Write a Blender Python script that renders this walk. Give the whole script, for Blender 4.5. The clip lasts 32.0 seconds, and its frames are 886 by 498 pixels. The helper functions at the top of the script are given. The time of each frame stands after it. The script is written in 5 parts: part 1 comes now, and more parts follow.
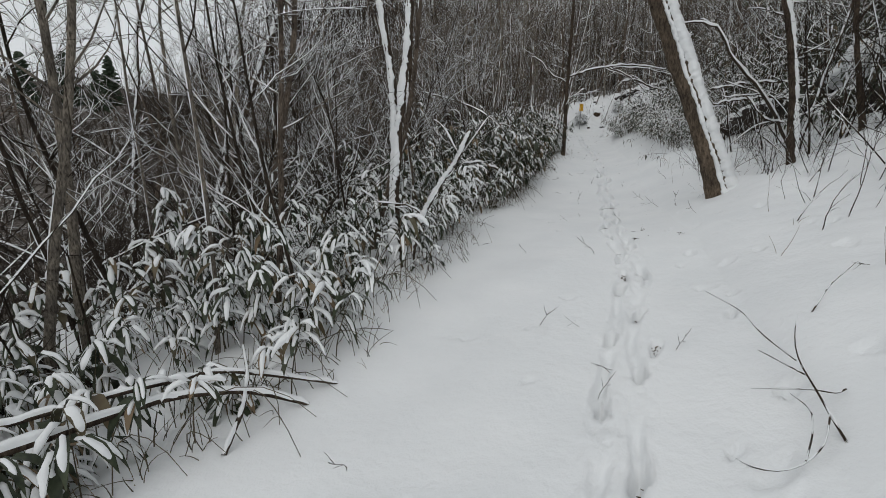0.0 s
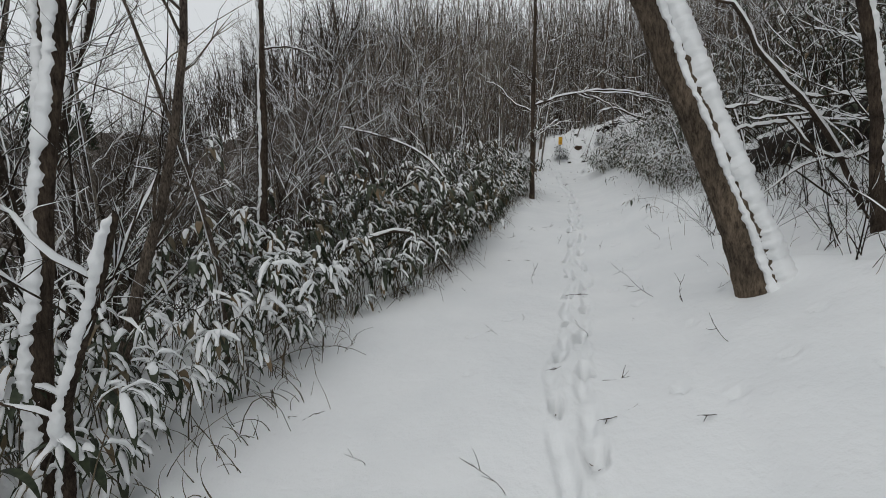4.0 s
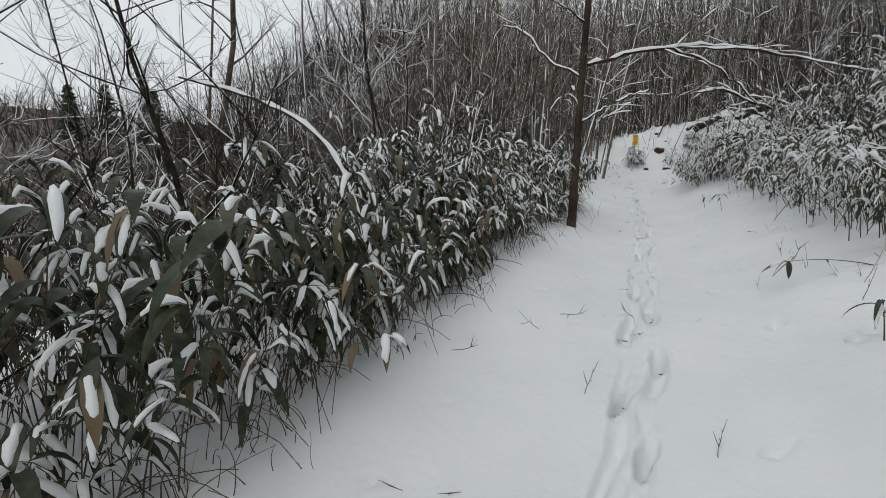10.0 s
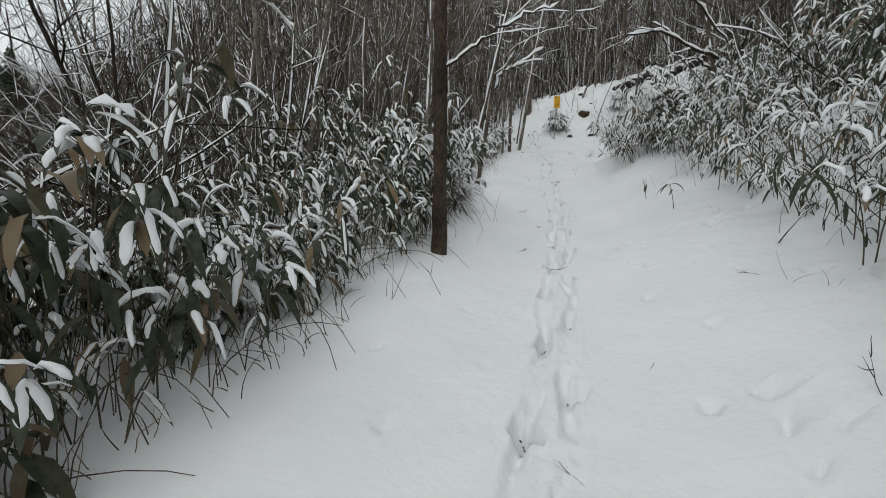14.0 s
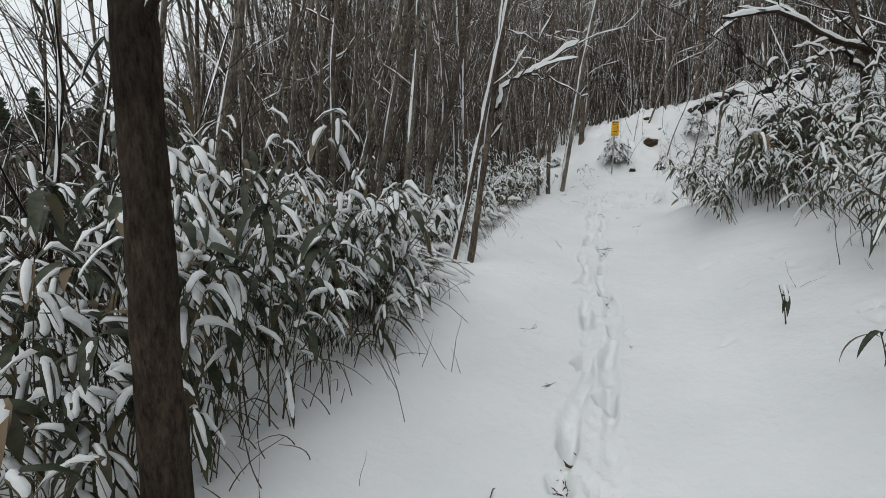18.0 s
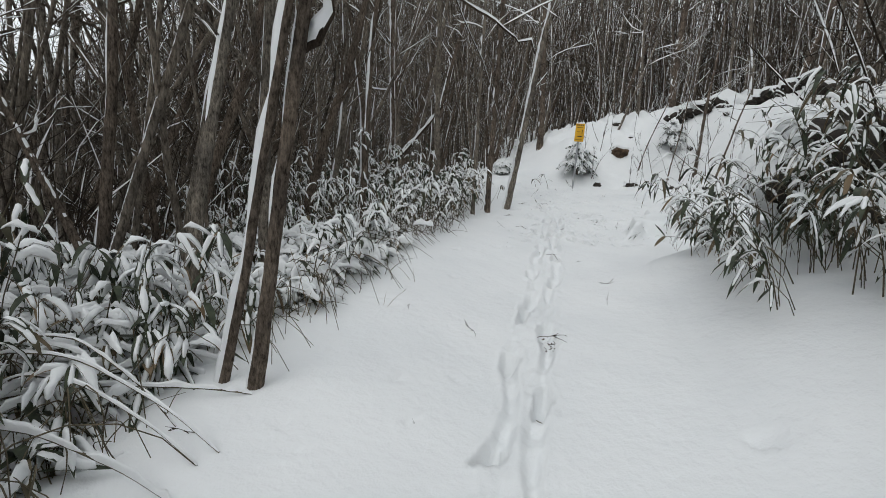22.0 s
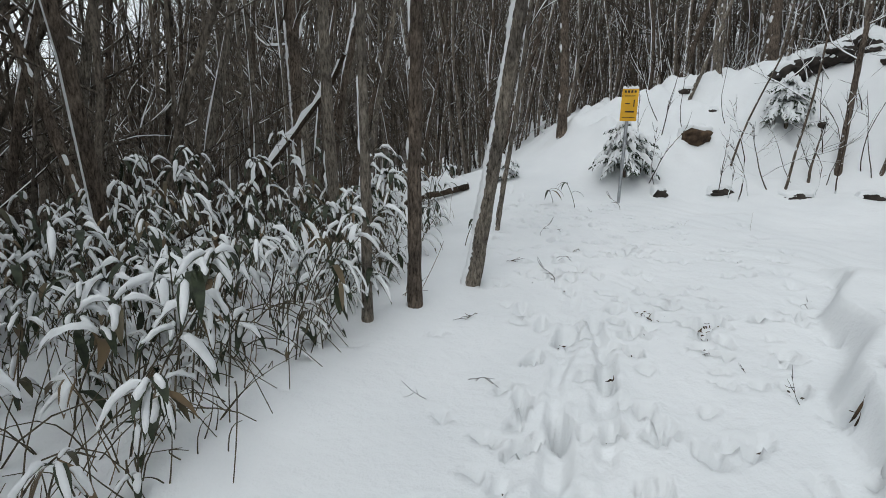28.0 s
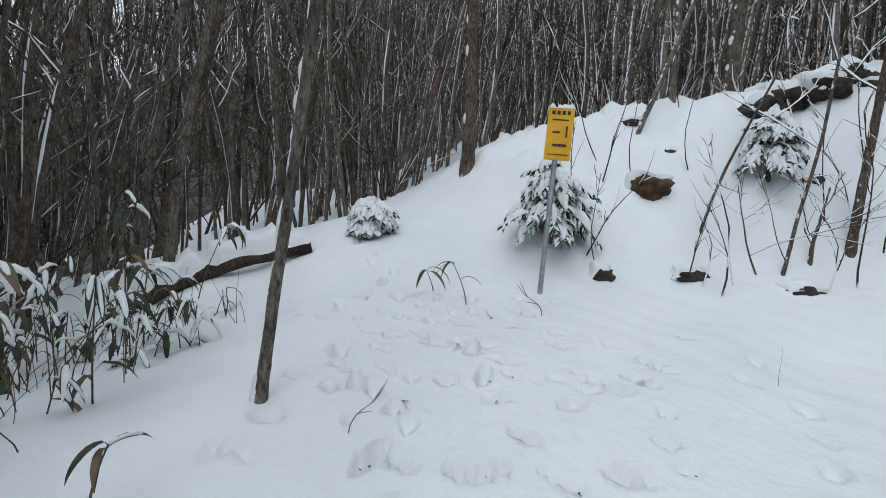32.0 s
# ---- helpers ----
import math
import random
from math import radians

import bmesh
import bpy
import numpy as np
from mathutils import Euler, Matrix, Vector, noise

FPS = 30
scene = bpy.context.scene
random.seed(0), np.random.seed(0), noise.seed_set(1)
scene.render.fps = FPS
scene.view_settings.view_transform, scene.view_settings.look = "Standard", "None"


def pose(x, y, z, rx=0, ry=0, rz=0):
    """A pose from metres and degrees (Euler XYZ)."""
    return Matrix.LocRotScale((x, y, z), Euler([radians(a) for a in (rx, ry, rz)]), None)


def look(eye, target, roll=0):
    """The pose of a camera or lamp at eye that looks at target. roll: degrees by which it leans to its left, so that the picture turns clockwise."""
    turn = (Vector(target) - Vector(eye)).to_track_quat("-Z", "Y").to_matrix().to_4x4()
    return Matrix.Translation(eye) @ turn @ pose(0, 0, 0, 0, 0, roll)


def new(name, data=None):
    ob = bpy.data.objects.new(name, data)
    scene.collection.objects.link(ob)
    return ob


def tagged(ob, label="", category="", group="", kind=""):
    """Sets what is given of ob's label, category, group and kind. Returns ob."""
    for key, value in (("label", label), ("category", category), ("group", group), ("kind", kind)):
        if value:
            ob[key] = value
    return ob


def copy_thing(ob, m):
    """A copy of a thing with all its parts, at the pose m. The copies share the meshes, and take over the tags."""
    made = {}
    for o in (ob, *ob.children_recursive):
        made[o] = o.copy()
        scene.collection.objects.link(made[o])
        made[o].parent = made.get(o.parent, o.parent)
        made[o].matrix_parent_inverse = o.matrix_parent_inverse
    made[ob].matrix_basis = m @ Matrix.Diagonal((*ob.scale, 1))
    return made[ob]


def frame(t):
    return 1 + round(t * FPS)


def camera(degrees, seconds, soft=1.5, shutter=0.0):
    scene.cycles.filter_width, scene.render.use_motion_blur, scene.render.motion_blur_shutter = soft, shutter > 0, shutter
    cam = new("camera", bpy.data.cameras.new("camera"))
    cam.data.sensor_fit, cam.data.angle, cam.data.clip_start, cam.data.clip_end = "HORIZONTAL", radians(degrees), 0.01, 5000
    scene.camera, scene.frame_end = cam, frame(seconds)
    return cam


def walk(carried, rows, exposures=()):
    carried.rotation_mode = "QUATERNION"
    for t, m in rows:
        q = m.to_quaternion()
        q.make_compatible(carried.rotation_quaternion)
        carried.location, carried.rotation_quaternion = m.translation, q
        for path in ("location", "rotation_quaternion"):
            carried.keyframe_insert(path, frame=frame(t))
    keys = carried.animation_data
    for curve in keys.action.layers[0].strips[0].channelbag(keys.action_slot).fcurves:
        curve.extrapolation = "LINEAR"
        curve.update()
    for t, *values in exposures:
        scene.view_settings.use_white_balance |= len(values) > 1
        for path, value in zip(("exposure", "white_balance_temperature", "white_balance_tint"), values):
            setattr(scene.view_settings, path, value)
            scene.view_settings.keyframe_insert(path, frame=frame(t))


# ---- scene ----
cam = camera(87.3, 32.0, soft=0.7)
METRES, EYE, TILT, LEAN, TURN = 27.0, 1.5, -11.0, 1.0, 0.0
ROWS = [
    (0.0, 0.0, 0.0, 0.0, 0.0, 0.0, -0.0),
    (0.5, 0.0066, 0.0134, 0.002, -3.71, -0.3, -0.6),
    (1.0, 0.0145, 0.0258, 0.008, -3.89, 1.01, 1.08),
    (1.5, 0.0172, 0.0391, 0.0147, -4.45, 0.38, 0.16),
    (2.0, 0.0241, 0.0515, 0.0166, -5.78, 0.53, -0.59),
    (2.5, 0.0309, 0.0649, 0.0229, -4.09, 2.14, 1.63),
    (3.0, 0.035, 0.0806, 0.027, -1.68, 3.19, -0.29),
    (3.5, 0.0451, 0.0956, 0.028, -2.55, 3.35, 0.45),
    (4.0, 0.0524, 0.1114, 0.034, -0.56, 4.17, 1.59),
    (4.5, 0.0553, 0.1259, 0.0381, -1.88, 5.02, -1.51),
    (6.5, 0.0832, 0.1777, 0.0503, 3.54, 6.2, -0.04),
    (7.0, 0.0886, 0.1915, 0.0525, 5.11, 5.79, 0.88),
    (7.5, 0.0944, 0.2086, 0.0563, 3.67, 6.64, -1.96),
    (8.0, 0.0992, 0.2266, 0.061, 6.03, 7.97, -1.91),
    (8.5, 0.0963, 0.2442, 0.0645, 11.1, 7.02, -3.8),
    (9.0, 0.1021, 0.2624, 0.0669, 10.19, 6.61, -3.78),
    (9.5, 0.1084, 0.281, 0.0738, 9.94, 4.99, -1.32),
    (10.0, 0.1106, 0.2983, 0.0798, 7.11, 4.19, -2.84),
    (10.5, 0.1194, 0.3152, 0.0814, 2.97, 3.63, -1.77),
    (11.0, 0.1253, 0.3322, 0.0886, 3.14, 3.07, 0.23),
    (11.5, 0.126, 0.3497, 0.0961, 2.49, 3.02, -1.68),
    (12.0, 0.1356, 0.3671, 0.0986, 0.82, 3.23, -1.52),
    (12.5, 0.1399, 0.3819, 0.106, 1.28, 2.87, -0.08),
    (13.0, 0.1413, 0.3957, 0.1114, 0.65, 2.29, -2.69),
    (13.5, 0.1494, 0.4082, 0.115, -1.28, 1.15, -1.02),
    (14.0, 0.1516, 0.4227, 0.1184, -0.44, 0.33, 0.3),
    (14.5, 0.1558, 0.4331, 0.1233, 0.38, 0.69, -0.44),
    (16.5, 0.1715, 0.4858, 0.1349, 8.23, 0.59, -2.38),
    (17.0, 0.1709, 0.5037, 0.1401, 13.59, 0.03, -3.3),
    (17.5, 0.1789, 0.519, 0.1464, 11.18, 2.57, -3.32),
    (18.0, 0.1881, 0.5348, 0.1537, 6.96, 3.73, -0.84),
    (18.5, 0.1895, 0.5525, 0.1575, 3.17, 3.72, -1.25),
    (19.0, 0.1946, 0.5638, 0.1619, -0.48, 3.87, -3.03),
    (19.5, 0.1992, 0.5768, 0.167, -0.67, 5.23, -1.81),
    (20.0, 0.1976, 0.59, 0.1716, 1.09, 4.94, -3.19),
    (20.5, 0.2018, 0.6013, 0.1728, 0.38, 5.06, -3.52),
    (21.0, 0.2037, 0.6136, 0.1767, 2.01, 4.3, -2.06),
    (21.5, 0.2039, 0.6239, 0.181, 3.39, 3.6, -3.63),
    (22.0, 0.212, 0.6375, 0.1822, 2.02, 3.71, -3.52),
    (22.5, 0.215, 0.6505, 0.187, 2.29, 2.88, -0.84),
    (23.0, 0.2137, 0.664, 0.1927, 1.92, 2.48, -3.04),
    (23.5, 0.2186, 0.6808, 0.1951, 3.62, 2.76, -3.05),
    (24.0, 0.2215, 0.6949, 0.2003, 6.79, 2.54, -2.4),
    (24.5, 0.2238, 0.71, 0.2058, 3.8, 2.96, -5.64),
    (25.0, 0.2285, 0.7249, 0.2099, 4.1, 2.28, -5.34),
    (25.5, 0.2284, 0.7408, 0.2145, 5.34, 0.53, -5.25),
    (26.0, 0.2319, 0.7544, 0.2177, 2.94, -1.27, -5.9),
    (26.5, 0.2373, 0.769, 0.2245, 3.53, -1.93, -2.94),
    (28.5, 0.2441, 0.812, 0.2353, 6.46, 3.09, -2.6),
    (29.0, 0.2454, 0.823, 0.2404, 6.22, 2.91, -3.43),
    (29.5, 0.2526, 0.8368, 0.2438, 2.84, 3.39, -1.58),
    (30.0, 0.2542, 0.8504, 0.2481, 3.63, 3.36, -0.43),
    (30.5, 0.2575, 0.8623, 0.2537, 1.45, 4.29, -1.83),
    (31.0, 0.2645, 0.8755, 0.2588, -1.1, 5.39, -1.18),
    (31.5, 0.2649, 0.8896, 0.263, -0.28, 5.05, -2.35),
    (32.0, 0.2708, 0.9013, 0.2664, -2.22, 5.45, -3.05),
]
walk(cam, [(t, pose(0, 0, EYE, TILT, LEAN, TURN) @ pose(METRES * x, METRES * y, METRES * z, 90 + pitch, roll, yaw)) for t, x, y, z, yaw, pitch, roll in ROWS],
     exposures=[(0, -0.46, 6480, 9), (7, -0.43, 6460, 9), (13, -0.17, 6420, 7), (17, -0.2, 6430, 8), (19, -0.02, 6400, 8), (23, 0.0, 6390, 8), (26, 0.02, 6280, 7), (29, 0.06, 6150, 7), (32, 0.06, 5900, 7)])

# ---- world, sun, exposure ----
world = bpy.data.worlds.new("overcast_sky")
world.use_nodes = True
scene.world = world
wn, wl = world.node_tree.nodes, world.node_tree.links
sky = wn.new("ShaderNodeTexSky")
sky.sky_type, sky.sun_disc = "NISHITA", False
sky.sun_elevation, sky.sun_rotation = radians(38), radians(200)
sky.air_density, sky.dust_density, sky.ozone_density = 1.0, 6.0, 1.0
grey = wn.new("ShaderNodeHueSaturation")
grey.inputs["Saturation"].default_value = 0.22
wl.new(sky.outputs["Color"], grey.inputs["Color"])
cloud = wn.new("ShaderNodeMix")
cloud.data_type = "RGBA"
cloud.inputs["Factor"].default_value = 0.85
wl.new(grey.outputs["Color"], cloud.inputs["A"])
cloud.inputs["B"].default_value = (9.3, 9.6, 9.9, 1)
wl.new(cloud.outputs["Result"], wn["Background"].inputs["Color"])
wn["Background"].inputs["Strength"].default_value = 0.108
sun_data = bpy.data.lights.new("sun", "SUN")
sun_data.energy, sun_data.angle, sun_data.color = 0.5, radians(40), (1.0, 0.97, 0.93)
sun = new("sun", sun_data)
sun.matrix_world = look((0, 0, 40), (0 + math.sin(radians(200)) * -20, -math.cos(radians(200)) * 20, 14))

# ---- materials ----


def node_material(name, rough=0.8):
    m = bpy.data.materials.new(name)
    m.use_nodes = True
    b = m.node_tree.nodes["Principled BSDF"]
    b.inputs["Roughness"].default_value = rough
    b.inputs["Specular IOR Level"].default_value = 0.25
    return m, m.node_tree.nodes, m.node_tree.links, b


def noise_node(n, l, scale, detail=4.0, stretch=None, rough=0.55):
    t = n.new("ShaderNodeTexNoise")
    t.inputs["Scale"].default_value, t.inputs["Detail"].default_value = scale, detail
    t.inputs["Roughness"].default_value = rough
    c = n.new("ShaderNodeTexCoord")
    if stretch:
        mp = n.new("ShaderNodeMapping")
        mp.inputs["Scale"].default_value = stretch
        l.new(c.outputs["Object"], mp.inputs["Vector"])
        l.new(mp.outputs["Vector"], t.inputs["Vector"])
    else:
        l.new(c.outputs["Object"], t.inputs["Vector"])
    return t


def ramp_node(n, l, source, stops):
    r = n.new("ShaderNodeValToRGB")
    while len(r.color_ramp.elements) < len(stops):
        r.color_ramp.elements.new(0.5)
    for e, (p, c) in zip(r.color_ramp.elements, stops):
        e.position, e.color = p, (*c, 1.0)
    l.new(source, r.inputs["Fac"])
    return r


def bump_node(n, l, heights, b, strength, distance):
    chain = None
    for h, s, d in zip(heights, strength, distance):
        k = n.new("ShaderNodeBump")
        k.inputs["Strength"].default_value, k.inputs["Distance"].default_value = s, d
        l.new(h, k.inputs["Height"])
        if chain:
            l.new(chain.outputs["Normal"], k.inputs["Normal"])
        chain = k
    l.new(chain.outputs["Normal"], b.inputs["Normal"])


def snow_material(name, fine=90.0):
    m, n, l, b = node_material(name, 0.65)
    big, small = noise_node(n, l, 1.3, 3), noise_node(n, l, fine, 4)
    mid = noise_node(n, l, 14.0, 4)
    c = ramp_node(n, l, big.outputs["Fac"], [(0.3, (0.73, 0.745, 0.755)), (0.7, (0.79, 0.80, 0.805))])
    l.new(c.outputs["Color"], b.inputs["Base Color"])
    bump_node(n, l, [mid.outputs["Fac"], small.outputs["Fac"]], b, (0.35, 0.25), (0.03, 0.006))
    return m


def bark_material(name, dark, light, snow_level, scale=9.0, wind=(-0.62, -0.35, 0.70)):
    """Bark with upright furrows, lichen patches and wind-blown snow on the side that faces the weather."""
    m, n, l, b = node_material(name, 0.95)
    b.inputs["Specular IOR Level"].default_value = 0.06
    fur = noise_node(n, l, scale * 7.0, 8, (1, 1, 0.28), 0.75)
    patch = noise_node(n, l, scale * 0.5, 3)
    c = ramp_node(n, l, fur.outputs["Fac"], [(0.36, dark), (0.66, light)])
    p = ramp_node(n, l, patch.outputs["Fac"], [(0.36, (0.62, 0.62, 0.62)), (0.64, (1.2, 1.18, 1.13))])
    mix = n.new("ShaderNodeMix")
    mix.data_type, mix.blend_type = "RGBA", "MULTIPLY"
    mix.inputs["Factor"].default_value = 1.0
    l.new(c.outputs["Color"], mix.inputs["A"])
    l.new(p.outputs["Color"], mix.inputs["B"])
    g, dot = n.new("ShaderNodeNewGeometry"), n.new("ShaderNodeVectorMath")
    dot.operation = "DOT_PRODUCT"
    dot.inputs[1].default_value = wind
    l.new(g.outputs["Normal"], dot.inputs[0])
    tuft = noise_node(n, l, 16.0, 4)
    add = n.new("ShaderNodeMath")
    add.operation = "MULTIPLY_ADD"
    add.inputs[1].default_value = 1.5
    l.new(tuft.outputs["Fac"], add.inputs[0])
    l.new(dot.outputs["Value"], add.inputs[2])
    shift = n.new("ShaderNodeMapRange")
    shift.inputs["From Min"].default_value = snow_level
    shift.inputs["From Max"].default_value = snow_level + 0.12
    l.new(add.outputs["Value"], shift.inputs["Value"])
    white = n.new("ShaderNodeMix")
    white.data_type = "RGBA"
    l.new(shift.outputs["Result"], white.inputs["Factor"])
    l.new(mix.outputs["Result"], white.inputs["A"])
    white.inputs["B"].default_value = (0.76, 0.77, 0.78, 1)
    l.new(white.outputs["Result"], b.inputs["Base Color"])
    bump_node(n, l, [patch.outputs["Fac"], fur.outputs["Fac"]], b, (0.5, 1.0), (0.03, 0.02))
    return m


def leaf_material(name, deep, pale, dry):
    m, n, l, b = node_material(name, 0.45)
    vein = noise_node(n, l, 30.0, 3)
    c = ramp_node(n, l, vein.outputs["Fac"], [(0.3, deep), (0.75, pale)])
    info = n.new("ShaderNodeObjectInfo")
    geo = n.new("ShaderNodeNewGeometry")
    both = n.new("ShaderNodeMath")
    both.operation = "ADD"
    l.new(info.outputs["Random"], both.inputs[0])
    l.new(geo.outputs["Random Per Island"], both.inputs[1])
    wrap = n.new("ShaderNodeMath")
    wrap.operation = "FRACT"
    l.new(both.outputs["Value"], wrap.inputs[0])
    age = ramp_node(n, l, wrap.outputs["Value"], [(0.72, (0, 0, 0)), (0.99, (1, 1, 1))])
    mix = n.new("ShaderNodeMix")
    mix.data_type = "RGBA"
    l.new(age.outputs["Color"], mix.inputs["Factor"])
    l.new(c.outputs["Color"], mix.inputs["A"])
    mix.inputs["B"].default_value = (*dry, 1)
    l.new(mix.outputs["Result"], b.inputs["Base Color"])
    return m


def plain_material(name, a, c, scale, rough=0.7, metal=0.0, bump=0.3):
    m, n, l, b = node_material(name, rough)
    b.inputs["Metallic"].default_value = metal
    t = noise_node(n, l, scale, 5)
    r = ramp_node(n, l, t.outputs["Fac"], [(0.35, a), (0.68, c)])
    l.new(r.outputs["Color"], b.inputs["Base Color"])
    bump_node(n, l, [t.outputs["Fac"]], b, (bump,), (0.01,))
    return m


SNOW = snow_material("ground_snow")
CAP = snow_material("lodged_snow", 130.0)
BARK_GREY = bark_material("grey_bark", (0.042, 0.036, 0.03), (0.34, 0.30, 0.255), 1.66)
BARK_BROWN = bark_material("brown_bark", (0.028, 0.022, 0.018), (0.24, 0.195, 0.16), 1.68)
BARK_BIG = bark_material("old_bark", (0.04, 0.031, 0.024), (0.21, 0.165, 0.125), 1.85, 5.0)
BARK_FAR = bark_material("far_bark", (0.03, 0.025, 0.021), (0.19, 0.162, 0.135), 1.72, 3.0, (-0.78, -0.45, 0.45))
BARK_BARE = bark_material("bare_bark", (0.028, 0.021, 0.017), (0.11, 0.085, 0.066), 1.8, 9.0)
STEM = bark_material("stem_bark", (0.045, 0.038, 0.032), (0.29, 0.25, 0.21), 1.55, 6.0, (-0.85, -0.35, 0.35))
TWIG = bark_material("twig_bark", (0.024, 0.019, 0.016), (0.075, 0.06, 0.047), 1.76, 20.0, (-0.2, -0.1, 0.97))
LEAF = leaf_material("bamboo_leaf", (0.013, 0.018, 0.010), (0.055, 0.066, 0.036), (0.17, 0.12, 0.07))
CULM = plain_material("bamboo_culm", (0.045, 0.038, 0.024), (0.13, 0.105, 0.065), 30.0, 0.6)
STRAW = plain_material("dry_grass", (0.12, 0.085, 0.05), (0.24, 0.18, 0.11), 25.0, 0.85)
ROCK = plain_material("dark_rock", (0.016, 0.014, 0.012), (0.06, 0.05, 0.042), 7.0, 0.9, 0.0, 0.9)
EARTH = plain_material("brown_earth", (0.03, 0.02, 0.014), (0.12, 0.08, 0.05), 9.0, 0.95, 0.0, 0.9)
NEEDLE = plain_material("fir_needles", (0.018, 0.03, 0.018), (0.045, 0.065, 0.035), 40.0, 0.6)
SCRUB = plain_material("scrub_slope", (0.04, 0.032, 0.026), (0.17, 0.15, 0.135), 0.9, 0.95, 0.0, 0.6)
STEEL = plain_material("galvanised_steel", (0.26, 0.27, 0.28), (0.38, 0.39, 0.40), 20.0, 0.5, 0.6, 0.1)
YELLOW = plain_material("yellow_paint", (0.60, 0.32, 0.012), (0.72, 0.40, 0.02), 6.0, 0.5, 0.0, 0.05)
INK = plain_material("dark_ink", (0.03, 0.02, 0.012), (0.06, 0.04, 0.02), 12.0, 0.6, 0.0, 0.05)

# ---- the lie of the land ----
TRACK_Y = (-60, -6, 0, 2.1, 4.34, 9.87, 13.6, 19.5, 22, 24, 25.5, 27, 29, 31, 36, 300)
TRACK_X = (-20, -2, 0, 0.82, 1.7, 3.35, 4.65, 6.1, 6.64, 7.0, 7.3, 7.4, 7.2, 7.0, 7.0, 7.0)
RISE_Y = (-60, -6, 0, 2.1, 4.34, 9.87, 12, 13.9, 16, 19.5, 20.7, 22, 24, 25.5, 27, 29.3, 31, 33, 60, 140, 300)
RISE_Z = (-5, -0.5, 0, 0.19, 0.37, 0.65, 1.0, 1.18, 1.36, 1.67, 1.87, 2.09, 2.33, 2.58, 2.8, 3.09, 3.5, 3.7, 4.6, 12, 26)


def track_x(y):
    k = (-0.8, -0.4, 0, 0.4, 0.8)
    return sum(np.interp(np.asarray(y, float) + a, TRACK_Y, TRACK_X) for a in k) / 5


def step(a, b, v):
    s = np.clip((np.asarray(v, float) - a) / (b - a), 0, 1)
    return s * s * (3 - 2 * s)


WAVES = np.random.default_rng(5)
WAVE_SET = [(WAVES.uniform(-1, 1, 2) * f, WAVES.uniform(0, 6.28), f) for f in (0.5, 0.8, 1.1, 1.7, 2.3, 3.1, 4.5, 6.0, 8.0) for _ in range(3)]


def rough_ground(x, y):
    return sum(np.sin(x * k[0] * 2 + y * k[1] * 2 + p) / (0.6 + f) for k, p, f in WAVE_SET)


def ground(x, y):
    """Height of the snow, without footprints."""
    x, y = np.asarray(x, float), np.asarray(y, float)
    k = (-0.8, -0.4, 0, 0.4, 0.8)
    z = sum(np.interp(y + a, RISE_Y, RISE_Z) for a in k) / 5
    u = x - track_x(y)
    z = z + np.interp(y, (3, 9, 12, 16, 20, 23, 26, 30), (-0.12, -0.06, 0.1, 0.22, 0.2, 0.1, 0.06, 0.0)) * step(0.3, 1.4, -u)
    down = np.maximum(0, -u - 1.8)
    z = z - (0.08 + 0.27 * step(25.5, 28.5, y)) * np.minimum(down + 0.6 * step(26, 28.5, y) * step(0.6, 1.6, -u), 3) - 0.33 * np.clip(down - 3, 0, 24) + 0.27 * np.clip(down - 52, 0, 95)
    z = z + 22 * np.exp(-(((x + 17) / 25) ** 2 + ((y - 73) / 20) ** 2)) + 5 * np.exp(-(((x - 18) / 20) ** 2 + ((y - 86) / 22) ** 2))
    edge = 0.9 + 2.3 * step(22.5, 25.0, y)
    up = np.maximum(0, u - edge)
    z = z + 0.16 * step(0.2, 1.2, u) * (1 - step(22, 24, y)) + (0.42 - 0.33 * step(24, 27, y)) * np.minimum(up, 9) + 0.12 * np.clip(up - 9, 0, 60)
    z = z + 0.16 * np.exp(-(((x - 4.28) / 0.22) ** 2 + ((y - 6.8) / 0.3) ** 2))
    left = (x - 7.85) * 0.87 - (y - 24.02) * 0.5
    front = (y - 23.93) - 0.3 * (x - 7.99) + 0.07 * np.sin(x * 9)
    z = z + 0.2 * step(-0.02, 0.09, left + 0.05 * np.sin(y * 7)) * step(-0.04, 0.14, front) * (1 - step(25.6, 26.4, y))
    foot = np.interp(x, (5, 7.2, 8.3, 11, 16), (31.0, 30.0, 29.3, 29.1, 27.0))
    tall = np.interp(x, (4, 6, 7, 8, 8.5, 9.5, 11, 14), (-0.65, -0.38, 0.12, 0.75, 0.98, 1.24, 1.6, 1.95))
    z = z + tall * step(0.0, 2.2, y - foot)
    off = step(1.1, 2.6, np.abs(u + 0.2))
    lumps = np.clip(y - foot, 0, 1.5) * step(7, 9, x)
    bumpy = step(24, 27, y) * (np.sin(x * 7.3 + 3 * np.sin(y * 3.1)) * np.sin(y * 8.7 + 2 * np.sin(x * 4.3)))
    return z + 0.006 * bumpy + rough_ground(x, y) * (0.010 + 0.026 * off) + lumps * (0.1 * np.sin(x * 4.1 + 2 * np.sin(y * 2.3)) * np.sin(y * 5.2 + x) + 0.06 * np.sin(x * 9.7 + 2 * np.sin(y * 5.3)) * np.sin(y * 11 + 2 * np.sin(x * 4)))


def spot(u, y):
    """World place of a point u metres to the side of the track at y."""
    x = float(track_x(y)) + u
    return Vector((x, y, float(ground(x, y))))


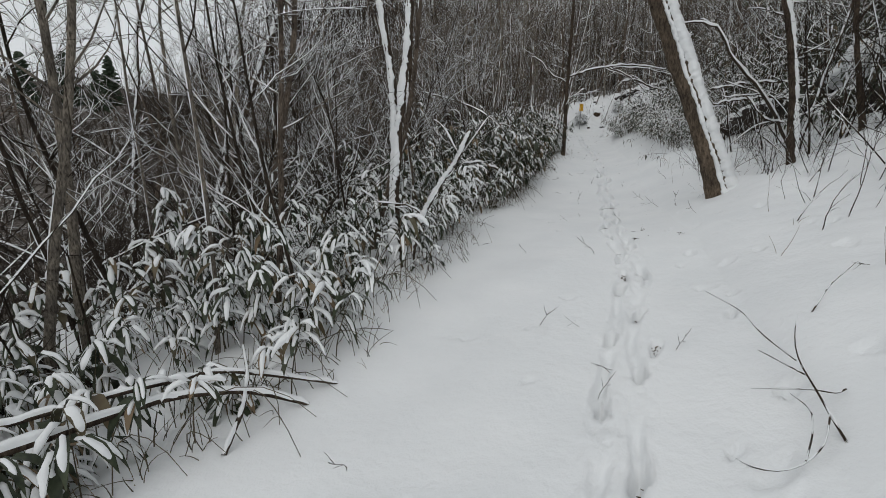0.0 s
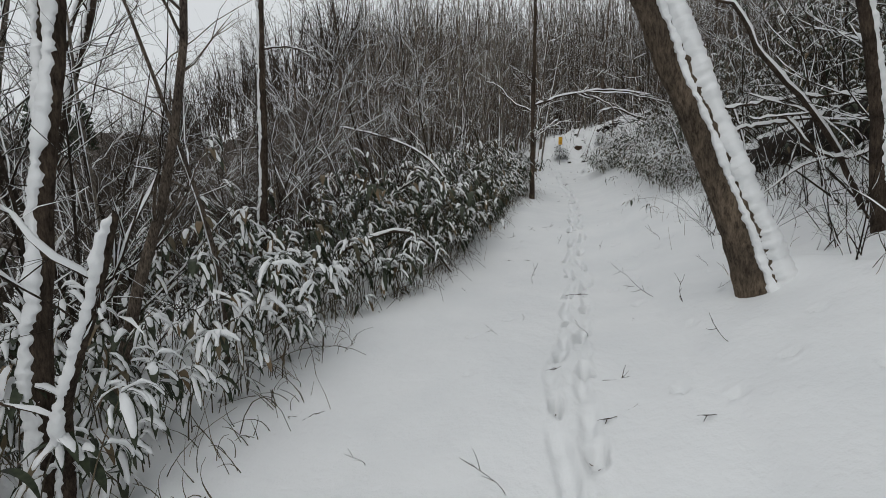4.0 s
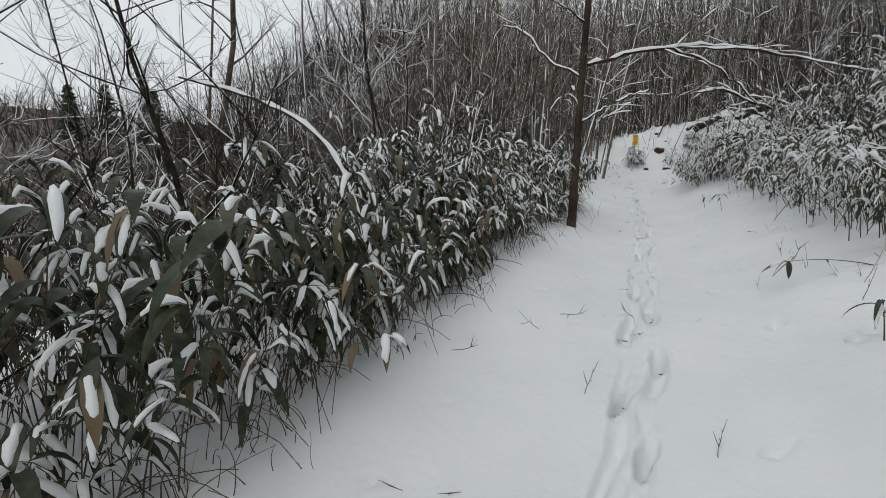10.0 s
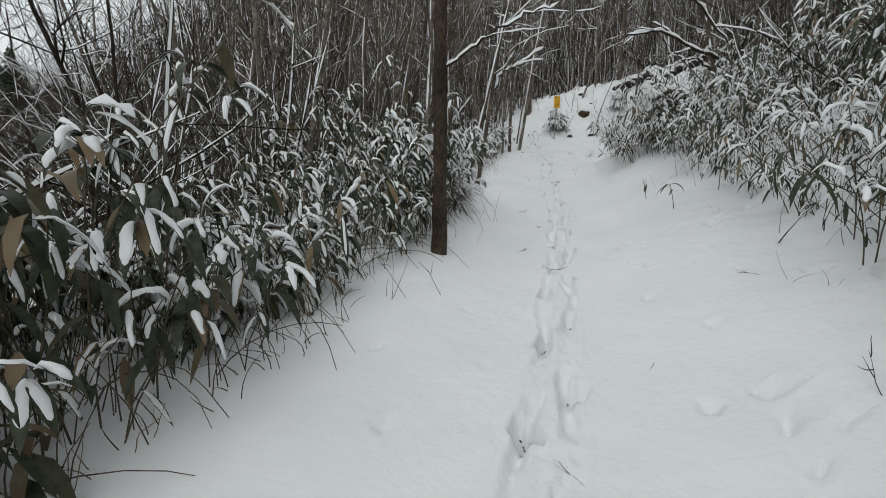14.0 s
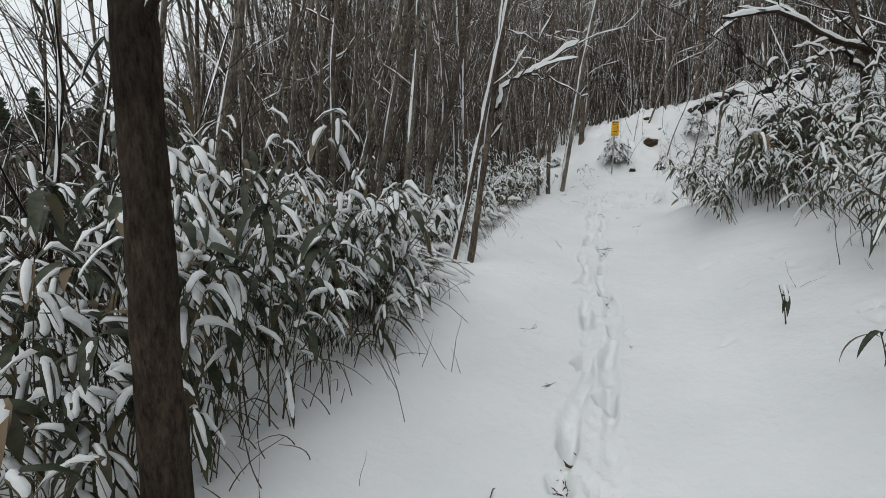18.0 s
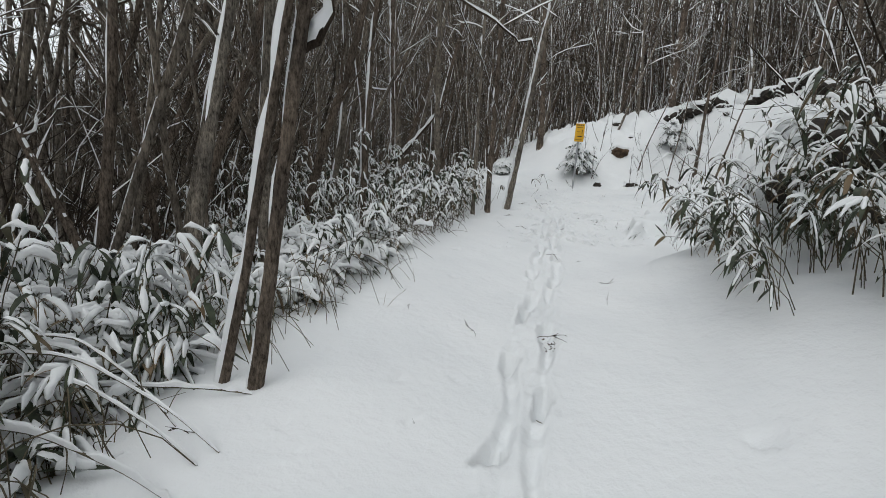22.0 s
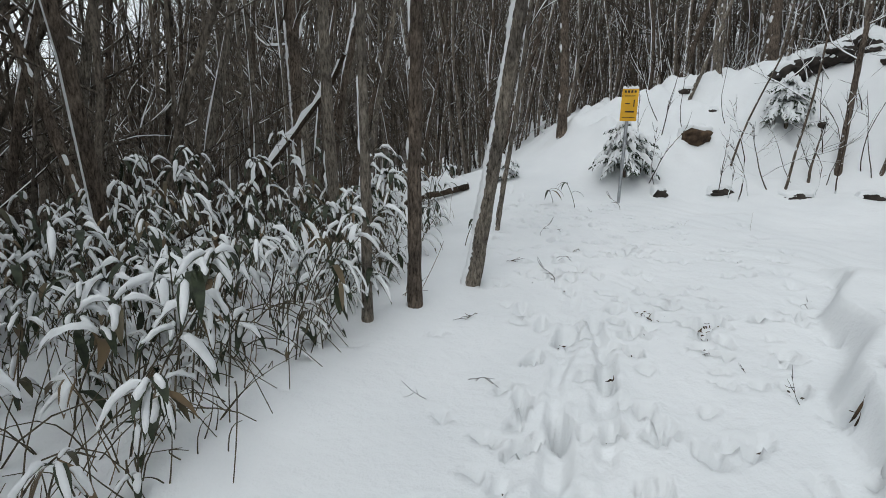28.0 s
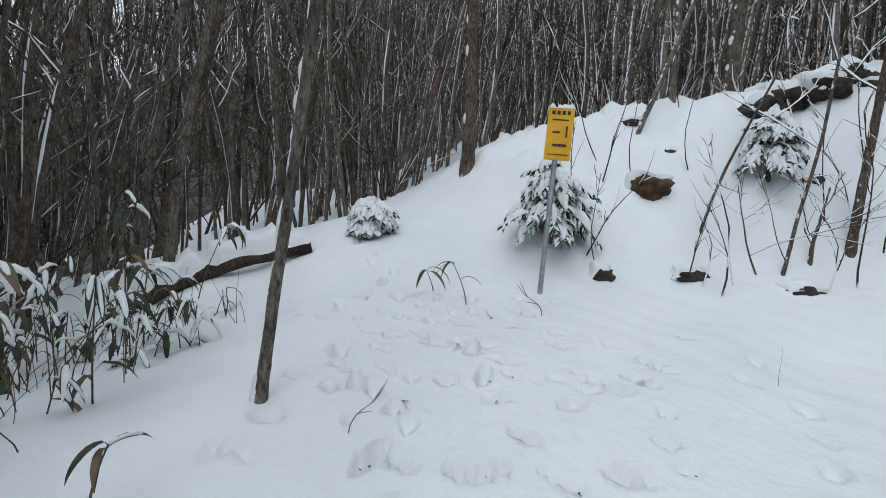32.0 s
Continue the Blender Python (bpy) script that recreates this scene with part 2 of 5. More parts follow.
PRINTS = np.random.default_rng(11)
PRINT_MARKS = []
SOIL_SPOTS = ((7.57, 25.43), (7.66, 25.35), (7.24, 26.07), (1.74, 4.44), (1.41, 2.94), (7.3, 26.6), (7.9, 25.3), (5.35, 16.9), (6.4, 21.0))


LINE_Y = (0, 3.6, 4.3, 4.9, 6.0, 7.5, 8.5, 9.2, 10, 11.5, 12.3, 13.7, 15, 16.9, 18, 19, 20, 21, 22, 23, 24, 25.5)
LINE_U = (0, 0.04, 0.15, 0.12, 0.01, 0.07, 0.09, 0.13, 0.03, 0.02, -0.05, -0.09, -0.06, -0.01, 0.0, -0.04, -0.14, -0.17, -0.15, -0.12, -0.09, -0.05)


def line_u(y):
    """How far the trodden line strays from the middle of the path."""
    return np.interp(y, LINE_Y, LINE_U)


def footprints(x, y):
    """Two dragged grooves with a deep pit at every step, and the trampled patch before the sign."""
    u = x - track_x(y)
    mid = line_u(y)
    fade = step(-3, 0, y) * (1 - step(24.8, 26.0, y))
    d = np.zeros_like(u)
    for side, ph in ((0.09, 0.0), (-0.09, 2.6)):
        sway = side + 0.022 * np.sin(y * 3.4 + ph) + 0.014 * np.sin(y * 7.9 + 2 * ph)
        deep = 0.046 * np.clip(0.6 + 0.5 * np.sin(y * 4.6 + ph) + 0.45 * np.sin(y * 7.3 + 3 * ph) + 0.3 * np.sin(y * 17 + ph), 0.0, 1.5)
        wide = 0.043 + 0.010 * np.sin(y * 5.7 + ph)
        off = (u - mid - sway) / wide
        d = d - deep * np.exp(-np.abs(off) ** 4) * fade
        d = d + 0.006 * np.exp(-((np.abs(off) - 1.5) / 0.4) ** 2) * fade
    rows = PRINT_MARKS
    for i, v in enumerate(np.arange(-0.4, 25.3, 0.44)):
        side = 0.095 if i % 2 else -0.095
        rows.append((side + float(line_u(v)) + PRINTS.normal(0, 0.02), v + PRINTS.normal(0, 0.05), PRINTS.uniform(0.085, 0.13), PRINTS.normal(0, 0.2), PRINTS.uniform(0.04, 0.052), PRINTS.uniform(0.085, 0.125)))
    for _ in range(260):
        v = PRINTS.uniform(23.6, 28.8)
        rows.append((PRINTS.normal(0.3, 0.62), v, PRINTS.uniform(0.03, 0.085), PRINTS.uniform(0, 3.1), PRINTS.uniform(0.02, 0.045), PRINTS.uniform(0.03, 0.07)))
    for i in range(22):
        rows.append((-0.1 - 0.05 * i * 0.3 + PRINTS.normal(0, 0.12), 25.2 + i * 0.24, PRINTS.uniform(0.04, 0.075), PRINTS.normal(0, 0.4), 0.036, 0.07))
    for i in range(14):
        rows.append((0.9 + 0.09 * i + PRINTS.normal(0, 0.06), 24.6 + i * 0.26, 0.05, PRINTS.normal(0, 0.4), 0.036, 0.07))
    for px, py in SOIL_SPOTS:
        rows.append((px - float(track_x(py)), py, 0.05, PRINTS.uniform(0, 3), 0.05, 0.08))
    for _ in range(110):
        v = PRINTS.uniform(0.5, 20)
        rows.append((PRINTS.uniform(0.5, 2.3), v, PRINTS.uniform(0.012, 0.035), PRINTS.uniform(0, 3.1), PRINTS.uniform(0.03, 0.07), PRINTS.uniform(0.03, 0.09)))
    for _ in range(40):
        v = PRINTS.uniform(1.0, 24)
        rows.append((PRINTS.uniform(-1.3, -0.4), v, PRINTS.uniform(0.01, 0.03), PRINTS.uniform(0, 3.1), PRINTS.uniform(0.02, 0.05), PRINTS.uniform(0.03, 0.08)))
    for pu, pv, deep, turn, wa, wb in rows:
        near = (np.abs(u - pu) < 0.45) & (np.abs(y - pv) < 0.45)
        du, dv = u[near] - pu, y[near] - pv
        a, b = du * math.cos(turn) - dv * math.sin(turn), du * math.sin(turn) + dv * math.cos(turn)
        q = (a / wa) ** 2 + (b / wb) ** 2
        way = np.arctan2(b / wb, a / wa)
        q = q * (1 + 0.25 * np.sin(2 * way + pv * 37) + 0.22 * np.sin(3 * way + pv * 91) + 0.2 * np.sin(5 * way + pu * 53))
        heel = 1.0 - 0.35 * np.clip(b / wb, -1, 1)
        d[near] += -1.2 * deep * heel * np.exp(-q ** 4) + 0.009 * np.exp(-((np.sqrt(np.maximum(q, 0)) - 1.35) / 0.22) ** 2)
    crumb = np.sin(x * 61 + 3 * np.sin(y * 23)) * np.sin(y * 53 + 3 * np.sin(x * 31))
    clod = np.sin(x * 23 + 2 * np.sin(y * 13)) * np.sin(y * 19 + 2 * np.sin(x * 17))
    trod = np.sin(x * 29 + 2 * np.sin(y * 17)) * np.sin(y * 26 + 2 * np.sin(x * 19)) + 0.6 * np.sin(x * 47 + 2 * np.sin(y * 37)) * np.sin(y * 43)
    d = d - 0.010 * np.maximum(trod - 0.3, 0) * np.exp(-((u - 0.45) / 0.6) ** 2) * step(23.6, 25, y) * (1 - step(28.2, 29, y))
    return d + (0.010 * crumb + 0.007 * clod) * np.exp(-((u - mid) / 0.19) ** 4) * fade


# ---- mesh helpers ----


def quad_mesh(name, v, q, smooth=True):
    me = bpy.data.meshes.new(name)
    v, q = np.asarray(v, np.float32), np.asarray(q, np.int32)
    me.vertices.add(len(v))
    me.vertices.foreach_set("co", v.ravel())
    me.loops.add(4 * len(q))
    me.loops.foreach_set("vertex_index", q.ravel())
    me.polygons.add(len(q))
    me.polygons.foreach_set("loop_start", np.arange(len(q), dtype=np.int32) * 4)
    me.polygons.foreach_set("use_smooth", np.full(len(q), smooth))
    me.update(calc_edges=True)
    return me


def merged(pieces):
    vs, qs, n = [], [], 0
    for v, q in pieces:
        vs.append(v)
        qs.append(q + n)
        n += len(v)
    return np.concatenate(vs), np.concatenate(qs)


def mesh_part(name, pieces, material, parent=None, label="", smooth=True):
    v, q = merged(pieces) if isinstance(pieces, list) else pieces
    me = quad_mesh(name, v, q, smooth)
    me.materials.append(material)
    ob = new(name, me)
    if parent:
        ob.parent = parent
    return tagged(ob, label)


def part(name, bm, material, parent=None, label=""):
    me = bpy.data.meshes.new(name)
    bm.to_mesh(me)
    bm.free()
    me.materials.append(material)
    ob = new(name, me)
    if parent:
        ob.parent = parent
    return tagged(ob, label)


def tubes(p, r, k):
    """Tapered tubes along many lines at once: p is lines x points x 3, r is lines x points."""
    p, r = np.asarray(p, float), np.asarray(r, float)
    b, n = p.shape[:2]
    t = np.gradient(p, axis=1)
    t /= np.linalg.norm(t, axis=2, keepdims=True) + 1e-9
    mean = np.abs(t.mean(1))
    ref = np.eye(3)[np.argmin(mean, axis=1)][:, None, :]
    s = np.cross(t, ref)
    s /= np.linalg.norm(s, axis=2, keepdims=True) + 1e-9
    w = np.cross(t, s)
    a = np.arange(k) * 2 * math.pi / k
    v = p[:, :, None] + r[:, :, None, None] * (np.cos(a)[:, None] * s[:, :, None] + np.sin(a)[:, None] * w[:, :, None])
    i, j, c = np.meshgrid(np.arange(b), np.arange(n - 1), np.arange(k), indexing="ij")
    d = (c + 1) % k
    o = i * n * k
    q = np.stack([o + j * k + c, o + j * k + d, o + (j + 1) * k + d, o + (j + 1) * k + c], -1)
    return v.reshape(-1, 3), q.reshape(-1, 4)


def snow_strips(rng, p, r, depth, lie=(-0.35, -0.2, 1.0), gap=0.25, span=0.98, slim=False):
    """Snow lodged along the weather side of branches, thick and thin, with gaps."""
    p, r = np.asarray(p, float), np.asarray(r, float)
    b, n = p.shape[:2]
    t = np.gradient(p, axis=1)
    t /= np.linalg.norm(t, axis=2, keepdims=True) + 1e-9
    up = np.asarray(lie, float)
    nn = up - (t @ up)[:, :, None] * t
    nn /= np.linalg.norm(nn, axis=2, keepdims=True) + 1e-9
    s = np.cross(t, nn)
    h = depth * (0.35 + rng.random((b, n)) * 0.9)
    on = rng.random((b, n)) > gap
    h = np.where(on, h, -0.5 * r)
    h[:, 0] = h[:, -1] = 0
    jag = 0.72 + 0.36 * rng.random((b, n, 1))
    if n >= 30:
        jag = rng.random((b, n, 1))
        for _ in range(8 if n > 200 else 1):
            jag[:, 1:-1] = (jag[:, :-2] + 2 * jag[:, 1:-1] + jag[:, 2:]) / 4
        for _ in range(2 if n > 200 else 1):
            h[:, 1:-1] = (h[:, :-2] + 2 * h[:, 1:-1] + h[:, 2:]) / 4
        jag = 0.83 + 0.55 * (jag - 0.5) * (0.9 if n > 200 else 0.6) + (0.3 if n > 200 else 0.14) * (rng.random((b, n, 1)) - 0.5)
    wide = np.minimum(jag, 1.0 / span) * np.where(on, 1.0, 0.55)[:, :, None] * r[:, :, None] * span
    hh = h[:, :, None]
    rr = r[:, :, None]
    base = math.sqrt(1 - (0.8 * min(0.98, span)) ** 2)
    ring = [p - s * wide + nn * rr * math.sqrt(1 - min(0.98, span) ** 2) * 0.93, p - s * wide * 0.8 + nn * (rr * base + hh * 0.65), p + nn * (rr + hh) + s * wide * 0.1,
            p + s * wide * 0.8 + nn * (rr * base + hh * 0.6), p + s * wide + nn * rr * math.sqrt(1 - min(0.98, span) ** 2) * 0.93]
    ring = [ring[0], ring[2], ring[4]] if slim else ring
    k = len(ring)
    v = np.stack(ring, 2)
    i, j, c = np.meshgrid(np.arange(b), np.arange(n - 1), np.arange(k - 1), indexing="ij")
    o = i * n * k
    q = np.stack([o + j * k + c, o + j * k + c + 1, o + (j + 1) * k + c + 1, o + (j + 1) * k + c], -1)
    return v.reshape(-1, 3), q.reshape(-1, 4)


def ripple(rng, s, waves):
    """Uneven wandering along a length s, built of waves of given length and size."""
    return sum(h * np.sin(s / w * 6.283 + rng.uniform(0, 6.28) + 1.5 * np.sin(s / (w * 2.7) * 6.283 + rng.uniform(0, 6.28))) for w, h in waves)


def plaster(rng, p, r, lie, mid, half, depth, rag=1.0, k=11):
    """A sheet of snow driven against one side of a trunk, with a torn edge on either hand."""
    p, r = np.asarray(p, float), np.asarray(r, float)
    t = np.gradient(p, axis=0)
    t /= np.linalg.norm(t, axis=1, keepdims=True) + 1e-9
    up = np.asarray(lie, float)
    nn = up - (t @ up)[:, None] * t
    nn /= np.linalg.norm(nn, axis=1, keepdims=True) + 1e-9
    side = np.cross(t, nn)
    s = np.concatenate([[0], np.linalg.norm(np.diff(p, axis=0), axis=1).cumsum()])
    n = len(s)
    torn = ((1.1, 0.18), (0.4, 0.14), (0.13, 0.10), (0.05, 0.07))
    lo = mid - half * np.clip(1 + rag * (ripple(rng, s, torn) + rng.normal(0, 0.05, n)), 0.02, 1.6)
    hi = mid + half * np.clip(1 + rag * (ripple(rng, s, torn) + rng.normal(0, 0.05, n)), 0.02, 1.6)
    f = np.linspace(0, 1, k)
    a = lo[:, None] + (hi - lo)[:, None] * f[None]
    swell = np.clip(0.85 + rag * ripple(rng, s, ((0.9, 0.15), (0.3, 0.11), (0.07, 0.09))), 0.1, 1.5)[:, None]
    body = np.sqrt(np.clip(1 - np.abs(2 * f - 1) ** 3.0, 0, 1))[None]
    h = depth * swell * body * (1 + rng.normal(0, 0.05, (n, k)))
    h[:, 0] = h[:, -1] = -0.06 * r
    h[0], h[-1] = -0.1 * r[0], -0.1 * r[-1]
    v = p[:, None] + (r[:, None] + h)[..., None] * (np.cos(a)[..., None] * nn[:, None] + np.sin(a)[..., None] * side[:, None])
    i, c = np.meshgrid(np.arange(n - 1), np.arange(k - 1), indexing="ij")
    return v.reshape(-1, 3), np.stack([i * k + c, i * k + c + 1, (i + 1) * k + c + 1, (i + 1) * k + c], -1).reshape(-1, 4)


def unit(v):
    v = np.asarray(v, float)
    return v / (np.linalg.norm(v) + 1e-9)


def grow(rng, start, way, length, n, wander, lift=0.0):
    pts, d = [np.asarray(start, float)], unit(way)
    for _ in range(n - 1):
        pts.append(pts[-1] + d * length / (n - 1))
        d = unit(d + rng.normal(0, wander, 3) + (0, 0, lift))
    return np.array(pts)


def along(line, s):
    f = s * (len(line) - 1)
    i = min(int(f), len(line) - 2)
    return line[i] + (line[i + 1] - line[i]) * (f - i), unit(line[i + 1] - line[i])


def branching(rng, trunk, r0, count, low, reach, rise, twigs, sub=0.45, droop=0.0):
    """Limbs and twigs that spring from a trunk line."""
    limbs, limb_r, fine, fine_r = [], [], [], []
    for _ in range(count):
        s = rng.uniform(low, 0.97)
        at, t = along(trunk, s)
        a = rng.uniform(0, 6.283)
        out = np.array((math.cos(a), math.sin(a), rng.normal(rise, 0.25)))
        length = reach * (1.15 - s) * rng.uniform(0.5, 1.2)
        limb = grow(rng, at, out, length, 6, 0.17, 0.06 - droop)
        thick = r0 * (1 - 0.8 * s) * rng.uniform(0.25, 0.5)
        limbs.append(limb)
        limb_r.append(np.linspace(thick, 0.003, 6))
        for _ in range(twigs):
            q = rng.uniform(0.2, 0.95)
            b, bt = along(limb, q)
            fine.append(grow(rng, b, bt + rng.normal(0, 0.55, 3) + (0, 0, 0.15), length * sub * rng.uniform(0.4, 1.1), 4, 0.15, 0.03 - droop))
            fine_r.append(np.linspace(max(0.0035, thick * 0.4), 0.0015, 4))
    return np.array(limbs), np.array(limb_r), np.array(fine), np.array(fine_r)


def empty_thing(name, m=None):
    ob = new(name)
    if m is not None:
        ob.matrix_basis = m
    return ob


def tree(name, rng, height, r0, lean, count, low, reach, rise, twigs, bark, label, depth=0.02, lie=(-0.6, -0.3, 0.75), wander=0.035, points=16, sides=9, tip=0.25, gap=0.25, droop=0.0, category="tree", span=0.6, close=3, plain=False, driven=()):
    """A bare winter tree: trunk, crown of limbs and twigs, and the snow lodged on them."""
    ob = empty_thing(name)
    line = grow(rng, (0, 0, -0.25), (lean[0], lean[1], 1), height, points, wander, 0.012)
    s = np.linspace(0, 1, points)
    r = r0 * (1 - (1 - tip) * s ** 0.9) * (1 + (0.5 if r0 > 0.1 else 0.28) * np.exp(-s * height / 0.25)) * (1 + rng.normal(0, 0.03, points))
    if plain:
        stick = tubes(line[None], r[None], sides)
    else:
        many = np.array([along(line, q)[0] for q in np.linspace(0, 0.999, points * 5)])
        mr = np.interp(np.linspace(0, 1, points * 5), s, r)
        v, q = tubes(many[None], mr[None], sides)
        axis = np.repeat(many, sides, 0)
        dent = np.sin(v[:, 2] * 9 + v[:, 0] * 55) * 0.03 + np.sin(v[:, 2] * 23 + v[:, 1] * 90) * 0.03 + rng.normal(0, 0.025, len(v))
        stick = (axis + (v - axis) * (1 + dent)[:, None], q)
    mesh_part("trunk", stick, bark, ob)
    limbs, limb_r, fine, fine_r = branching(rng, line, r0, count, low, reach, rise, twigs, droop=droop)
    crown = [tubes(limbs, limb_r, 4 if plain else 5)]
    if twigs:
        crown.append(tubes(fine, fine_r, 3))
    mesh_part("crown", crown, bark if r0 > 0.03 else TWIG, ob)
    dense = np.array([along(line, q)[0] for q in np.linspace(0.02, 0.99, points * close)])
    dr = np.interp(np.linspace(0.02, 0.99, points * close), s, r)
    if driven:
        fine_s = np.linspace(0.01, 0.99, int(height / 0.018))
        sheet_line = np.array([along(line, q)[0] for q in fine_s])
        for _ in range(12):
            sheet_line[1:-1] = (sheet_line[:-2] + 2 * sheet_line[1:-1] + sheet_line[2:]) / 4
        white = [plaster(rng, sheet_line, np.interp(fine_s, s, r), lie, *sheet) for sheet in driven]
    else:
        white = [snow_strips(rng, dense[None], dr[None], depth * 0.7, lie, gap, span)]
    white.append(snow_strips(rng, limbs, limb_r + 0.002, depth * 0.3 if plain else min(0.02, depth * 0.6), (-0.1, -0.1, 1), 0.62 if plain else 0.3, slim=plain))
    if twigs and not plain:
        white.append(snow_strips(rng, fine, fine_r + 0.001, depth * 0.28, (0, 0, 1), 0.45, slim=True))
    mesh_part("lodged_snow", white, CAP, ob, "white snow lodged along bark")
    return tagged(ob, label, category)


# ---- ground ----


def spaced(stops):
    out = []
    for a, b, s in stops:
        out.append(np.linspace(a, b, max(2, int(round((b - a) / s)) + 1))[:-1])
    return np.concatenate(out + [np.array([stops[-1][1]])])


us = spaced([(-400, -150, 25), (-150, -40, 6), (-40, -10, 1.5), (-10, -4, 0.4), (-4, -1.2, 0.12), (-1.2, -0.42, 0.03), (-0.42, 0.42, 0.016), (0.42, 2.4, 0.028), (2.4, 4, 0.1), (4, 12, 0.4), (12, 60, 4), (60, 400, 40)])
ys = spaced([(-60, -6, 4), (-6, -1, 0.25), (-1, 22.5, 0.03), (22.5, 29.2, 0.024), (29.2, 30, 0.05), (30, 34, 0.12), (34, 60, 1.0), (60, 400, 20)])
gu, gy = np.meshgrid(us, ys)
gx = gu + track_x(gy)
gz = ground(gx, gy) + footprints(gx, gy)
nu = len(us)
ii, jj = np.meshgrid(np.arange(len(ys) - 1), np.arange(nu - 1), indexing="ij")
gq = np.stack([ii * nu + jj, ii * nu + jj + 1, (ii + 1) * nu + jj + 1, (ii + 1) * nu + jj], -1).reshape(-1, 4)
# Faces of the far slopes carry woods too fine to build.
far_face = (gu[:-1, :-1] < -8.5) | (gy[:-1, :-1] > 44) | ((gu[:-1, :-1] > 5.0) & (gy[:-1, :-1] > 8.5) & (gy[:-1, :-1] < 25)) | ((gu[:-1, :-1] > 8.5) & (gy[:-1, :-1] < 25)) | (gu[:-1, :-1] > 20)
land = mesh_part("ground", (np.stack([gx, gy, gz], -1).reshape(-1, 3), gq), SNOW)
tagged(land, "snow-covered hillside with a trodden footpath", "ground", kind="structure")
land.data.materials.append(SCRUB)
land.data.polygons.foreach_set("material_index", far_face.ravel().astype(np.int32))
# ---- trees beside the path ----


def place(ob, x, y, turn=0.0, sink=0.0):
    ob.matrix_basis = pose(x, y, float(ground(x, y)) - sink, 0, 0, turn)
    return ob


big = tree("leaning_tree", np.random.default_rng(2), 9.0, 0.16, (-0.335, 0.10), 14, 0.55, 2.6, 0.5, 5, BARK_BIG, "thick leaning tree with snow plastered on its upper side", 0.16, (0.85, -0.62, 0.6), 0.012, 22, 18, 0.6, -1, span=1.0, close=14, driven=((-0.1, 0.82, 0.075, 0.7), (-1.2, 0.17, 0.04, 1.8)))
place(big, 4.08, 6.76)
for x, y, h, r, lx, ly, seed in ((-0.64, 5.3, 7.5, 0.05, 0.10, 0.06, 31), (-0.52, 5.24, 7.0, 0.055, -0.09, 0.08, 32), (-0.47, 5.18, 2.0, 0.038, 0.25, 0.05, 33), (-5.55, 10.0, 8.0, 0.10, 0.34, 0.0, 38), (-5.7, 10.1, 7.0, 0.07, 0.42, 0.03, 39), (-7.1, 10.0, 7.5, 0.07, 0.2, 0.1, 40)):
    place(tree("twin_tree", np.random.default_rng(seed), h, r, (lx, ly), 6, 0.42, 1.3, 0.7, 3, BARK_BARE, "slender dark trunk thickly plastered with snow", 0.05, (-0.45, -0.95, 0.45), 0.06, 20, 12, 0.35, 0.08, span=0.9, close=14, driven=((0.15, 0.75, 0.026, 2.0), (-1.0, 0.3, 0.015, 3.0))), x, y)
place(tree("pole_tree", np.random.default_rng(34), 8.0, 0.055, (0.09, 0.05), 8, 0.35, 1.6, 0.5, 4, BARK_BARE, "slender dark tree with snow along one side", 0.035, (-0.9, -0.4, 0.4), 0.035, 20, 12, 0.35, 0.12, span=0.95, close=7, driven=((0.0, 0.7, 0.02, 2.2),)), -0.8, 8.7)
thin = tree("thin_tree", np.random.default_rng(35), 8.0, 0.069, (0.043, -0.014), 9, 0.4, 2.2, 0.4, 5, BARK_BARE, "dark slender tree at the edge of the path", 0.03, (-0.4, 0.5, 0.8), 0.012, 18, 12, 0.45, 0.7, span=0.5, close=6)
place(thin, 4.08, 16.15)
leaner = tree("slanting_tree", np.random.default_rng(36), 7.0, 0.036, (0.18, -0.07), 9, 0.35, 2.4, 0.4, 4, BARK_BROWN, "brown slanting tree trunk beside the path", 0.03, (-0.8, 0.2, 0.6), 0.015, 18, 10, 0.4, 0.4, close=6)
place(leaner, 4.72, 19.99)
place(tree("slanting_tree", np.random.default_rng(37), 3.6, 0.026, (0.24, -0.1), 4, 0.5, 1.2, 0.4, 3, BARK_BROWN, "broken thin stem leaning against a tree, snow on it", 0.045, (-0.9, -0.2, 0.6), 0.015, 14, 8, 0.5, 0.12), 4.52, 20.05)
for x, y, h, r, lx, ly, seed, bark in ((6.42, 25.76, 8, 0.058, 0.185, -0.03, 41, BARK_GREY), (6.12, 25.31, 9, 0.047, 0.01, -0.02, 42, BARK_BROWN), (5.88, 25.05, 8, 0.032, 0.02, -0.03, 43, BARK_GREY),
                                 (6.62, 27.25, 6, 0.028, 0.11, -0.05, 44, BARK_GREY), (5.25, 26.4, 9, 0.055, -0.03, 0.0, 45, BARK_GREY), (4.26, 28.19, 9, 0.1, -0.05, 0.02, 46, BARK_BROWN),
                                 (7.8, 31.3, 9, 0.085, 0.03, 0, 47, BARK_BROWN), (11.7, 32.2, 9, 0.11, 0.03, 0, 48, BARK_BROWN), (10.5, 31.5, 7, 0.045, 0.04, 0.05, 49, BARK_GREY), (9.75, 31.0, 7, 0.035, 0.4, 0.05, 50, BARK_GREY)):
    place(tree("forest_tree", np.random.default_rng(seed), h, r, (lx, ly), 9, 0.3, 1.7, 0.5, 4, bark, "slender forest tree with snow on its weather side", 0.032, (-0.95, -0.25, 0.4), 0.02, 18, 10, 0.4, 0.62, span=0.55, close=12, driven=((0.0, 0.5, 0.018, 1.8),) if seed in (41, 46) else ()), x, y)
